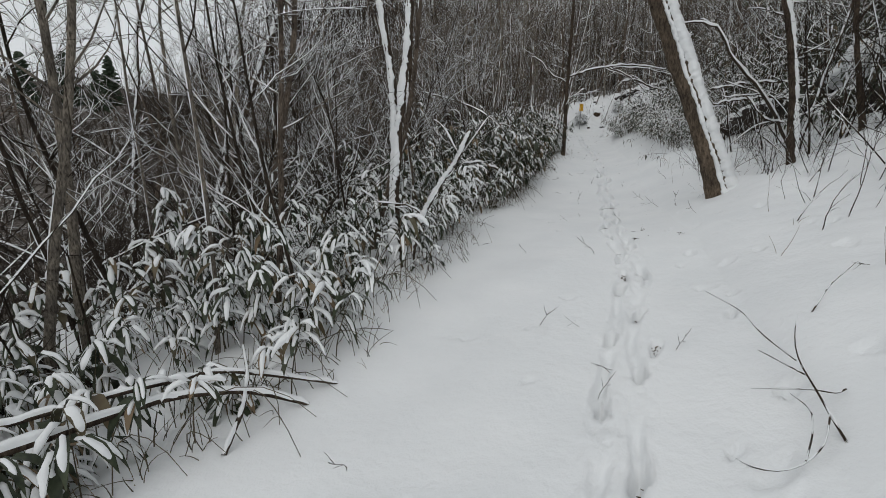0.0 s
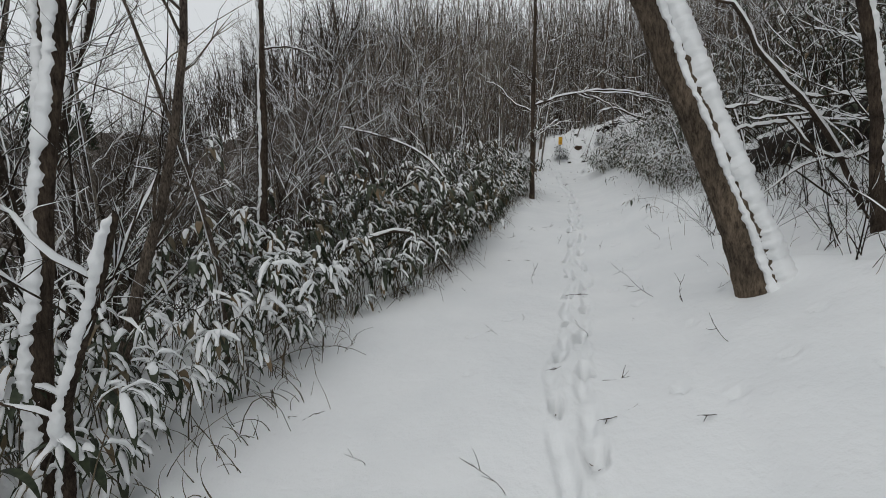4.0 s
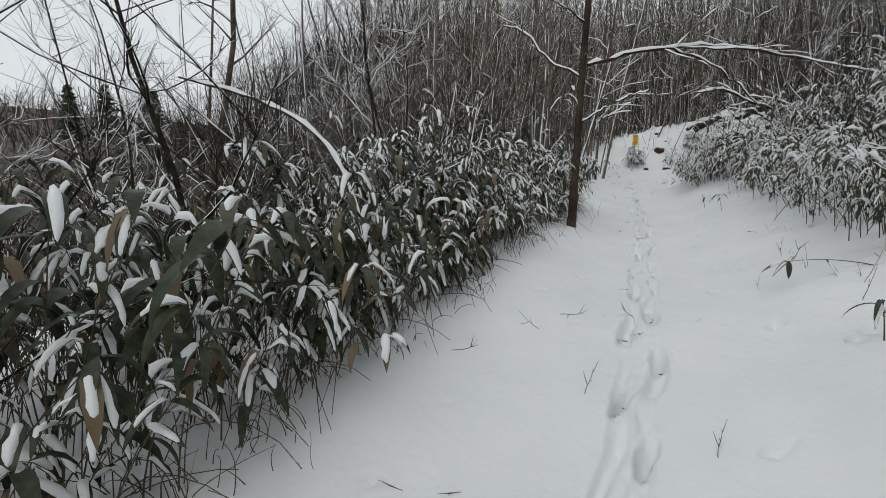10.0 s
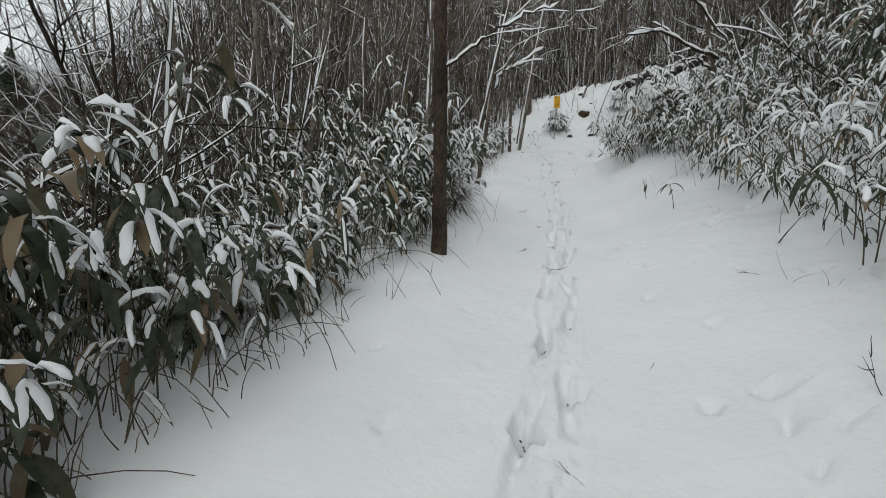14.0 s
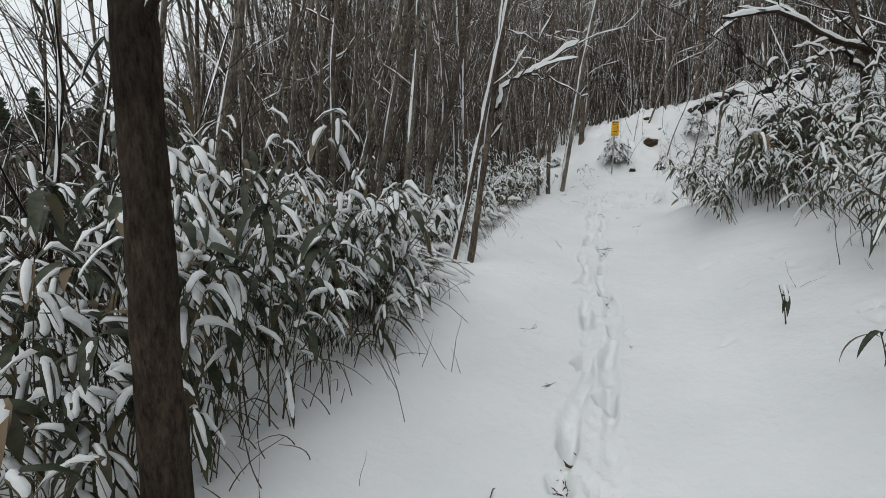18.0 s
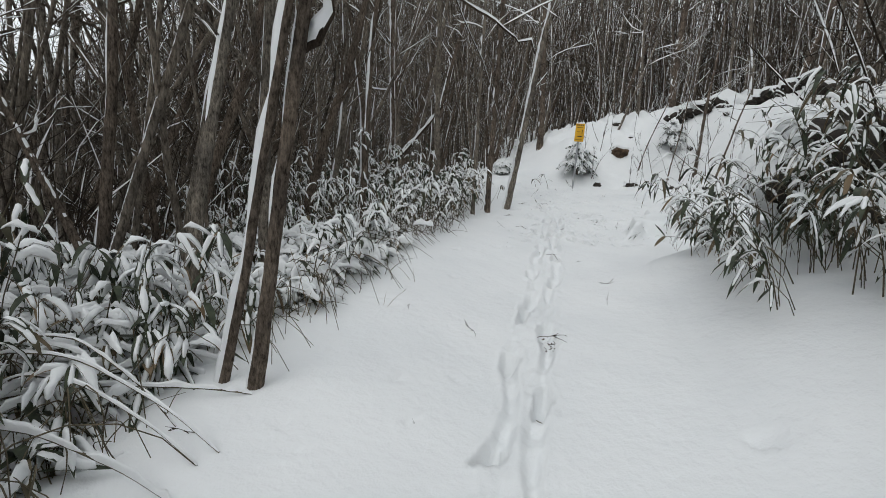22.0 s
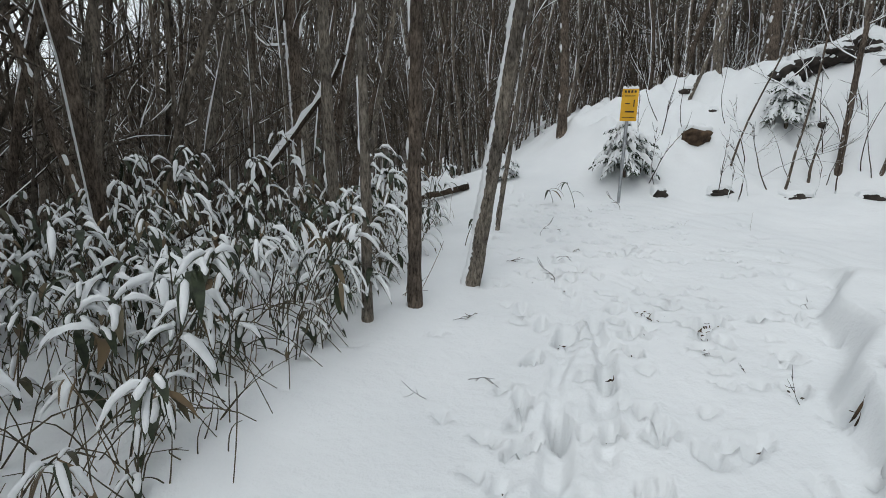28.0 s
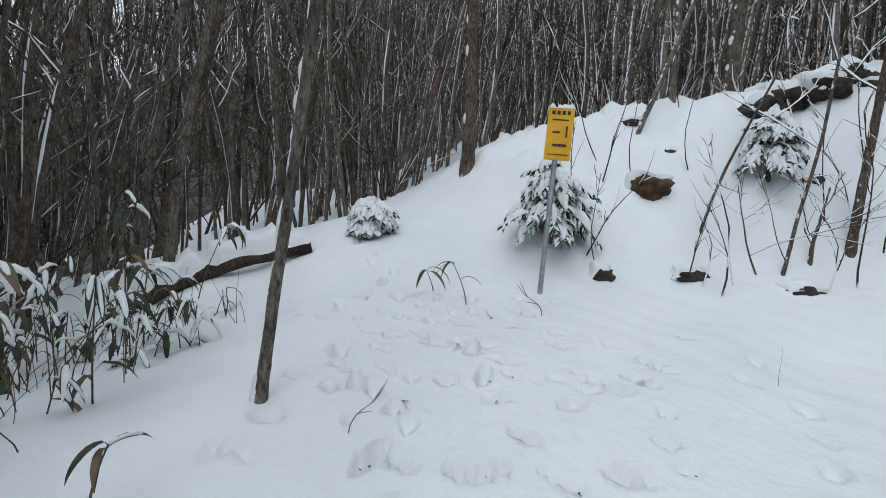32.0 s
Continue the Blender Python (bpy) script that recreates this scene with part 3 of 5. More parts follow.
for x, y, h, r, lx, ly, seed in ((5.14, 6.93, 5, 0.062, -0.1, 0.03, 51), (6.1, 6.9, 4.5, 0.045, -0.14, 0.05, 52), (11.25, 29.43, 6, 0.042, 0.08, 0.05, 53), (10.51, 29.32, 5, 0.018, 0.22, 0.05, 54), (10.03, 29.83, 4, 0.016, 0.18, 0.02, 55), (10.92, 29.49, 1.0, 0.024, 0.1, 0.0, 56), (11.6, 29.25, 5, 0.026, 0.28, 0, 57), (10.45, 29.35, 1.1, 0.011, -0.5, 0.0, 60), (7.9, 8.2, 6, 0.06, -0.1, 0, 58)):
    place(tree("sapling", np.random.default_rng(seed), h, r, (lx, ly), 8, 0.25, 1.3, 0.6, 4, BARK_BARE if seed < 53 else BARK_BROWN, "thin bare sapling standing in snow", 0.012, (-0.8, 0.2, 0.6), 0.04, 14, 8, 0.3, 0.75, span=0.5, driven=((2.7, 0.7, 0.035, 1.6),) if seed == 51 else ()), x, y)

for x, y, h, r, lx, ly, seed, bark in ((2.1, 24.5, 5.5, 0.045, -0.8, 0.04, 701, BARK_BROWN), (2.55, 25.65, 6.5, 0.04, -1.0, 0.02, 702, BARK_BARE), (2.9, 21.5, 5.0, 0.04, -0.6, 0.08, 703, BARK_BROWN), (1.5, 22.6, 6.0, 0.05, -0.12, 0.1, 704, BARK_GREY), (3.3, 26.2, 7, 0.05, -0.35, 0.0, 705, BARK_BROWN), (1.0, 19.4, 4.6, 0.04, -0.3, 0.1, 706, BARK_BARE), (2.0, 27.0, 7, 0.06, 0.25, 0.0, 707, BARK_GREY)):
    place(tree("slanting_tree", np.random.default_rng(seed), h, r, (lx, ly), 10, 0.25, 1.8, 0.6, 4, bark, "slanting forest trunk with snow along its upper side", 0.022, (-0.2, -0.1, 1.0), 0.03, 18, 9, 0.4, 0.45, span=0.45, close=12), x, y)


def limb(parent, pts, r, seed, depth=0.03, spurs=4):
    """A single long limb of a tree, in world metres, with its spurs and its ridge of snow."""
    g = np.random.default_rng(seed)
    line = np.array(pts, float) - np.array(parent.matrix_basis.translation)
    s, k = np.linspace(0, 1, 20), np.linspace(0, 1, len(line))
    fine = np.stack([np.interp(s, k, line[:, i]) for i in range(3)], -1)
    for _ in range(2):
        fine[1:-1] = (fine[:-2] + 2 * fine[1:-1] + fine[2:]) / 4
    fine[1:-1] += g.normal(0, 0.012, (18, 3))
    rad = np.linspace(*r, 20)
    wood = [tubes(fine[None], rad[None], 7)]
    white = [snow_strips(g, fine[None], rad[None], depth, (0, 0, 1), 0.06)]
    if spurs:
        side = np.array([grow(g, along(fine, q)[0], along(fine, q)[1] + g.normal(0, 0.6, 3), g.uniform(0.3, 0.9), 8, 0.12, -0.02) for q in g.uniform(0.3, 0.95, spurs)])
        sr = np.linspace(0.5, 0.2, 8)[None].repeat(spurs, 0) * r[1] * 1.6
        wood.append(tubes(side, sr, 4))
        white.append(snow_strips(g, side, sr + 0.001, depth * 0.6, (0, 0, 1), 0.15))
    ob = mesh_part("limb", wood, BARK_BARE, parent)
    mesh_part("lodged_snow", white, CAP, ob)


limb(thin, [(4.25, 16.2, 4.1), (5.2, 16.6, 4.42), (6.6, 17.2, 4.62), (8.3, 17.9, 4.55)], (0.032, 0.012), 601, 0.035, 6)
limb(thin, [(4.22, 16.2, 3.9), (3.7, 16.3, 4.15), (3.2, 16.4, 4.75), (2.9, 16.4, 4.8)], (0.018, 0.008), 602, 0.02, 3)
limb(thin, [(4.18, 16.15, 3.2), (4.7, 15.9, 3.5), (5.1, 15.8, 3.62)], (0.012, 0.005), 603, 0.02, 3)
limb(thin, [(5.6, 16.75, 4.48), (6.3, 16.9, 4.3), (6.9, 17.1, 3.95), (7.3, 17.2, 3.6)], (0.018, 0.010), 609, 0.03, 5)
limb(thin, [(5.9, 16.85, 4.5), (6.9, 16.7, 4.4), (7.9, 16.5, 4.1), (8.5, 16.3, 3.9)], (0.014, 0.008), 610, 0.025, 5)
limb(leaner, [(4.98, 19.9, 3.45), (5.2, 20.0, 3.85), (5.5, 20.1, 3.98), (5.95, 20.26, 4.28)], (0.02, 0.010), 604, 0.04, 2)
limb(leaner, [(5.3, 20.05, 3.92), (5.65, 20.2, 3.9), (6.1, 20.5, 3.7)], (0.010, 0.004), 605, 0.012, 2)
bank_tree = tree("bank_tree", np.random.default_rng(606), 6, 0.06, (-0.12, -0.05), 9, 0.25, 2.4, 0.2, 5, BARK_BROWN, "crooked tree on the bank with snowy boughs", 0.03, (-0.6, -0.5, 0.7), 0.06, 16, 9, 0.3, 0.4)
place(bank_tree, 9.9, 21.8)
limb(bank_tree, [(9.85, 21.8, 4.35), (9.2, 21.5, 4.45), (8.4, 21.2, 4.75), (7.6, 20.85, 4.6)], (0.04, 0.014), 607, 0.05, 5)
limb(bank_tree, [(9.8, 21.75, 4.0), (9.0, 21.0, 4.2), (8.3, 20.3, 4.0)], (0.025, 0.01), 608, 0.04, 4)

crooked = tree("crooked_tree", np.random.default_rng(611), 4.5, 0.04, (0.25, 0.15), 8, 0.2, 2.0, 0.2, 5, BARK_BARE, "crooked small tree with winding snowy boughs", 0.03, (-0.2, -0.3, 1.0), 0.08, 16, 8, 0.3, 0.3)
place(crooked, 5.75, 7.75)
limb(crooked, [(5.69, 7.74, 1.4), (5.46, 7.61, 1.77), (4.89, 7.55, 2.54), (4.34, 7.43, 2.94), (4.11, 7.41, 3.4), (3.6, 7.31, 3.4)], (0.03, 0.012), 612, 0.03, 5)
limb(crooked, [(4.78, 7.63, 2.39), (5.04, 7.55, 2.02), (5.35, 7.54, 1.96), (5.75, 7.57, 2.11), (6.15, 7.62, 2.35)], (0.012, 0.014), 613, 0.028, 3)
limb(crooked, [(6.09, 7.3, 1.6), (5.9, 7.11, 2.34), (5.95, 7.18, 2.71), (6.24, 7.25, 3.03), (6.52, 7.27, 3.17)], (0.02, 0.012), 614, 0.03, 4)
limb(crooked, [(4.66, 8.45, 2.6), (5.34, 8.45, 2.7), (6.4, 8.45, 2.72)], (0.014, 0.012), 615, 0.03, 4)
limb(crooked, [(4.7, 8.39, 2.35), (5.34, 8.41, 2.44), (6.3, 8.41, 2.45)], (0.014, 0.012), 616, 0.03, 4)
for x, y, seed in ((6.9, 12.0, 621), (6.6, 12.6, 622), (5.9, 10.7, 623), (6.4, 11.4, 624), (6.0, 9.8, 625)):
    place(tree("snowy_shrub", np.random.default_rng(seed), 1.7, 0.017, (-0.25, -0.15), 11, 0.1, 0.75, 0.35, 4, TWIG, "bent shrub with thick snow along its branches", 0.035, (-0.2, -0.2, 1.0), 0.09, 12, 6, 0.3, 0.1, droop=0.08, category="shrub"), x, y)

# ---- forest ----
kinds = []
for i in range(8):
    g = np.random.default_rng(100 + i)
    kinds.append(tree("forest_tree", g, g.uniform(7.5, 11), g.uniform(0.028, 0.075), (g.normal(0.03, 0.11), g.normal(0, 0.08)), 11, 0.2, g.uniform(1.5, 2.4), 0.95, 4,
                      (BARK_GREY, BARK_BROWN)[i % 2], "slender bare forest tree with snow-lined twigs", 0.022, (-0.9, -0.35, 0.5), 0.06, 12, 7, 0.12, 0.42, span=0.6, close=4, plain=True))
slims = []
for i in range(5):
    g = np.random.default_rng(120 + i)
    slims.append(tree("young_tree", g, g.uniform(3.8, 6.0), g.uniform(0.02, 0.034), (g.normal(-0.08, 0.12), g.normal(0, 0.1)), 18, 0.15, g.uniform(1.7, 2.6), 0.8, 7,
                      TWIG, "slim young tree with fine bare branches", 0.009, (-0.9, -0.1, 0.5), 0.07, 12, 6, 0.12, 0.6, span=0.6, close=2))
bushes = []
for i in range(6):
    g = np.random.default_rng(140 + i)
    ob = empty_thing("bare_shrub")
    white = []
    for _ in range(7):
        a, q = g.uniform(0, 6.28), g.uniform(0.15, 0.85)
        line = grow(g, (g.normal(0, 0.12), g.normal(0, 0.12), -0.1), (math.cos(a) * q, math.sin(a) * q, 1), g.uniform(1.3, 2.7), 7, 0.10, -0.03)
        sr = np.linspace(g.uniform(0.007, 0.016), 0.003, 7)[None]
        fine = []
        for _ in range(8):
            b, bt = along(line, g.uniform(0.2, 0.97))
            fine.append(grow(g, b, bt + g.normal(0, 0.6, 3), g.uniform(0.3, 0.85), 5, 0.16, 0.0))
        fine, fr = np.array(fine), np.linspace(0.0045, 0.0016, 5)[None].repeat(8, 0)
        mesh_part("stem", [tubes(line[None], sr, 5), tubes(fine, fr, 3)], TWIG, ob)
        white += [snow_strips(g, line[None], sr + 0.001, 0.013, (-0.2, -0.1, 1), 0.4)]
    mesh_part("lodged_snow", white, CAP, ob)
    bushes.append(tagged(ob, "bare brown shrub with snow on its twigs", "shrub"))


def scatter(protos, region, count, seed, apart, group, size=(0.8, 1.2), keep=None):
    g = np.random.default_rng(seed)
    done, tries = [], 0
    while len(done) < count and tries < count * 30:
        tries += 1
        u, y = g.uniform(*region[0]), g.uniform(*region[1])
        x = float(track_x(y)) + u
        if any((x - a) ** 2 + (y - b) ** 2 < apart ** 2 for a, b in done) or (keep and not keep(x, y)):
            continue
        done.append((x, y))
        ob = protos[int(g.integers(len(protos)))]
        m = pose(x, y, float(ground(x, y)), 0, 0, g.uniform(-40, 40)) @ Matrix.Scale(g.uniform(*size), 4)
        made = copy_thing(ob, m)
        tagged(made, group=group)


for ob, u, y in zip(kinds, (-3.5, -5.0, -7.5, -6.2, 6.5, 5.0, 7.5, 9.0), (22, 26, 24, 30, 14, 20, 26, 8)):
    place(ob, float(track_x(y)) + u, y)
    tagged(ob, group="trees of the snowy wood")
for ob, u, y in zip(bushes, (-5, -6, -4.5, 4.5, 5.5, -7), (6, 10, 14, 5, 17, 19)):
    place(ob, float(track_x(y)) + u, y)
    tagged(ob, group="shrubs of the snowy wood")
for ob, u, y in zip(slims, (-3.4, -4.2, -5.5, -4.0, -6.0), (4.5, 10.5, 13, 16, 8)):
    place(ob, float(track_x(y)) + u, y)
    tagged(ob, group="young trees beside the bamboo")
scatter(slims, ((-14, -3.2), (3, 21)), 42, 65, 0.9, "young trees beside the bamboo", (0.75, 1.15))
scatter(slims, ((3.5, 10), (4, 24)), 22, 67, 0.9, "young trees beside the bamboo", (0.7, 1.1))
scatter(kinds, ((-11, -2.3), (19, 36)), 95, 61, 0.55, "trees of the snowy wood", keep=lambda x, y: y > 25 or x > float(track_x(y)) - 7.5)
scatter(kinds, ((-16, -4.5), (12, 19)), 9, 62, 1.0, "trees of the snowy wood", (0.55, 0.9))
scatter(kinds, ((-8.5, -2.9), (2.2, 8.2)), 24, 66, 0.7, "trees of the snowy wood", (0.5, 0.85))
scatter(slims, ((-7, -2.6), (2.0, 7.5)), 14, 68, 0.6, "young trees beside the bamboo", (0.7, 1.1))
scatter(slims, ((2.6, 8), (6.5, 11)), 12, 69, 0.5, "young trees beside the bamboo", (0.6, 0.9))
scatter(kinds, ((-3, 14), (32.2, 42)), 75, 63, 0.5, "trees of the snowy wood")
scatter(kinds, ((4.2, 14), (3, 32)), 105, 64, 0.7, "trees of the snowy wood", keep=lambda x, y: y < 26 or x > 12.5)
scatter(bushes, ((-14, -3.2), (0, 34)), 115, 71, 0.5, "shrubs of the snowy wood", (0.8, 1.25))
scatter(bushes, ((2.6, 9), (3, 25)), 70, 72, 0.5, "shrubs of the snowy wood", (0.7, 1.1), keep=lambda x, y: y < 24)
scatter(bushes, ((1.75, 2.9), (5.5, 12.5)), 16, 74, 0.4, "shrubs of the snowy wood", (0.28, 0.5))
scatter(bushes, ((-2, 12), (32, 38)), 16, 73, 0.6, "shrubs of the snowy wood", (0.6, 1.0))

# Far woods, past counting.


def far_wood(region, count, seed, height, r0, rods, sides=4, lean=0.12, wild=0.1, rise=(0.0, 1.5)):
    g = np.random.default_rng(seed)
    x, y = g.uniform(*region[0], count), g.uniform(*region[1], count)
    x = x + track_x(y)
    z = ground(x, y)
    n = 6
    h = g.uniform(*height, count)
    d = np.concatenate([g.normal(0, wild, (count, n - 1, 2)).cumsum(1) * 0.6 + g.normal(0, lean, (count, 1, 2)), np.ones((count, n - 1, 1))], 2) * (h / (n - 1))[:, None, None]
    p = np.concatenate([np.zeros((count, 1, 3)), d.cumsum(1)], 1) + np.stack([x, y, z - 0.3], -1)[:, None]
    r = np.linspace(1, 0.28, n)[None] * g.uniform(*r0, count)[:, None]
    pieces = [tubes(p, r, sides)]
    m = count * rods
    i = np.repeat(np.arange(count), rods)
    j = g.integers(1, n, m)
    a = g.uniform(0, 6.283, m)
    way = np.stack([np.cos(a), np.sin(a), g.uniform(*rise, m)], -1)
    way /= np.linalg.norm(way, axis=1, keepdims=True)
    ln = h[i] * g.uniform(0.08, 0.34, m)
    b0 = p[i, j]
    b1 = b0 + way * (ln * 0.5)[:, None]
    b2 = b1 + (way + np.stack([g.normal(0, 0.25, m), g.normal(0, 0.25, m), g.normal(0.1, 0.2, m)], -1)) * (ln * 0.5)[:, None]
    pieces.append(tubes(np.stack([b0, b1, b2], 1), np.array([0.5, 0.4, 0.16])[None] * np.maximum(r[i, j], r[i, 0] * 0.35)[:, None], 3))
    return merged(pieces)


wood = mesh_part("wood_beyond", [far_wood(((-26, -5), (23, 58)), 520, 81, (6, 10.5), (0.018, 0.05), 14, 4, 0.22, 0.2, (0.0, 1.6)), far_wood(((-8, 28), (34, 70)), 1250, 82, (8, 13), (0.02, 0.06), 6, rise=(0.3, 2.2)),
                                 far_wood(((8, 30), (-4, 44)), 850, 83, (6, 10), (0.02, 0.06), 11, rise=(0.4, 2.2))], BARK_FAR)
stems = mesh_part("thin_stems", [far_wood(((-2.5, 14), (32.6, 44)), 300, 101, (6.5, 11), (0.016, 0.05), 4, 6, 0.1, 0.13, (0.4, 1.8)), far_wood(((-8, -3.4), (20, 34)), 150, 102, (6, 10), (0.014, 0.045), 4, 6, 0.16, 0.16, (0.2, 1.6)),
                                 far_wood(((5.2, 12), (9, 25)), 110, 103, (5, 9), (0.014, 0.045), 5, 6, 0.18, 0.18, (0.2, 1.6))], STEM)
tagged(stems, "crowded slender grey-brown stems with snow on one side", "wood", kind="stuff")
tagged(wood, "dense bare grey-brown wood in snow", "wood", kind="stuff")
hill = mesh_part("wooded_hill", [far_wood(((-48, 14), (56, 84)), 1000, 88, (6, 10), (0.05, 0.11), 12, 3, 0.12, 0.16), far_wood(((14, 40), (60, 92)), 200, 80, (6, 10), (0.05, 0.11), 12, 3, 0.12, 0.16), far_wood(((-170, -45), (-10, 190)), 1300, 84, (4, 8), (0.08, 0.18), 11, 3, 0.2, 0.2)], TWIG)
tagged(hill, "brown leafless woods on the far hillside", "wood", kind="stuff")
brush = mesh_part("undergrowth", [far_wood(((-16, -3.4), (-1, 30)), 900, 86, (1.0, 2.8), (0.006, 0.014), 16, 3, 0.6, 0.4, (-0.3, 0.9)), far_wood(((-42, -9), (-6, 60)), 1300, 85, (1.8, 4.5), (0.012, 0.03), 15, 3, 0.5, 0.35, (-0.3, 1.1)),
                                  far_wood(((2.8, 14), (3, 24)), 480, 87, (1.0, 2.6), (0.006, 0.014), 15, 3, 0.55, 0.35, (-0.3, 1.0))], TWIG)
tagged(brush, "tangled brown leafless undergrowth in snow", "undergrowth", kind="stuff")

# ---- dwarf bamboo ----


def leaves(base, az, e0, e1, ln, wd, n=5):
    """Arching lance-shaped leaves: places and frames along each."""
    s = np.linspace(0, 1, n)
    e = e0[:, None] + (e1 - e0)[:, None] * s[None] ** 0.5
    hx = np.cos(e)
    t = np.stack([hx * np.cos(az)[:, None], hx * np.sin(az)[:, None], np.sin(e)], -1)
    p = base[:, None] + np.concatenate([np.zeros((len(az), 1, 3)), (t[:, :-1] * (ln / (n - 1))[:, None, None]).cumsum(1)], 1)
    side = np.stack([-np.sin(az), np.cos(az), np.zeros(len(az))], -1)[:, None]
    nor = np.cross(t, np.broadcast_to(side, t.shape))
    w = wd[:, None] * np.interp(s, (0, 0.12, 0.35, 0.6, 0.85, 1), (0.12, 0.6, 1.0, 0.9, 0.45, 0.03))[None] * 0.5
    return p, side, nor, w


def strip_quads(b, n, k):
    i, j, c = np.meshgrid(np.arange(b), np.arange(n - 1), np.arange(k - 1), indexing="ij")
    o = i * n * k
    return np.stack([o + j * k + c, o + j * k + c + 1, o + (j + 1) * k + c + 1, o + (j + 1) * k + c], -1).reshape(-1, 4)


def blade(p, side, nor, w):
    f = w[..., None]
    v = np.stack([p - side * f + nor * f * 0.25, p, p + side * f + nor * f * 0.25], 2)
    return v.reshape(-1, 3), strip_quads(len(p), p.shape[1], 3)


def load(rng, p, side, nor, w, thick):
    """The rounded pad of snow that a leaf carries: thick, blunt at both ends."""
    b, n = w.shape
    m = 8
    t = (1 - np.cos(math.pi * np.linspace(0, 1, m))) / 2
    lo, hi = rng.uniform(0.0, 0.2, b)[:, None], rng.uniform(0.62, 1.0, b)[:, None]
    k = np.clip((lo + (hi - lo) * t[None]) * (n - 1), 0, n - 1.001)
    i, fr = k.astype(int), (k - np.floor(k))[..., None]
    row = np.arange(b)[:, None]
    q = p[row, i] * (1 - fr) + p[row, i + 1] * fr
    nr = nor[row, i] * (1 - fr) + nor[row, i + 1] * fr
    own = (w[row, i] * (1 - fr[..., 0]) + w[row, i + 1] * fr[..., 0])
    blunt = np.sqrt(np.clip(1 - (2 * t - 1) ** 4, 0, 1))[None]
    wide = (0.45 * own + 0.5 * w.max(1, keepdims=True)) * blunt * rng.uniform(0.6, 1.05, (b, 1)) * rng.uniform(0.68, 1.12, (b, m))
    high = thick[:, None] * blunt * (0.4 + 0.95 * rng.random((b, m))) * (0.5 + 0.6 * np.clip(nr[..., 2], 0, 1))
    up = nr + np.array((0, 0, 0.45))
    drift = rng.normal(0, 0.12, (b, m))
    ring = [q + side * (wide * (c + drift))[..., None] + up * (high * h)[..., None] + nr * 0.002 for c, h in ((-1.0, -0.06), (-0.82, 0.66), (0.05, 1.0), (0.84, 0.62), (1.0, -0.06))]
    return np.stack(ring, 2).reshape(-1, 3), strip_quads(b, m, 5)


EDGE_Y = (0, 2.4, 3.4, 4.7, 6, 7, 7.8, 8.8, 9.6, 11, 12.4, 13.4, 14, 15, 16, 17.8, 18.3, 20.2, 20.9, 22.2, 24.5, 25.2, 26.5)
EDGE_U = (-2.7, -1.95, -1.98, -2.05, -1.85, -2.1, -2.3, -1.9, -1.75, -1.7, -1.55, -1.62, -1.5, -1.65, -1.4, -1.3, -1.4, -1.95, -1.6, -1.7, -1.5, -1.6, -1.6)


def edge_u(y):
    """Where the bamboo ends beside the path."""
    return np.interp(y, EDGE_Y, EDGE_U)


def bamboo_height(u, y):
    side = np.interp(y, (-2, 2.5, 6, 9, 17, 18.3, 19.2, 20.3, 21.6, 24.5, 29), (0.5, 0.6, 0.95, 1.2, 1.2, 1.2, 0.85, 0.8, 0.55, 0.75, 0.7))
    side = side * (1 - 0.5 * np.exp(-((y - 15.0) / 0.6) ** 2))
    side = side * (1 - 0.6 * step(14.4, 14.9, y) * (1 - step(16.0, 17.4, y)) * step(2.1, 2.8, -u))
    side = side * (1 + 0.2 * np.sin(y * 1.9 + 1.2 * np.sin(u * 1.7)) + 0.12 * np.sin(y * 4.1 + u * 2.9))
    side = side * (1 - 0.6 * np.exp(-((y - 19.9) / 1.1) ** 2) * step(-2.6, -2.0, u))
    right = np.interp(y, (6, 11, 13, 20, 22, 24), (0.5, 0.8, 1.15, 1.2, 1.1, 0.6))
    right = right * (1 + 1.3 * step(3.0, 4.6, u) * (1 - step(12.5, 14, y)) + 0.6 * step(2.8, 4.2, u) * step(12.5, 14, y) * (1 - step(17, 19, y)))
    return np.where(u < 0, side, right)


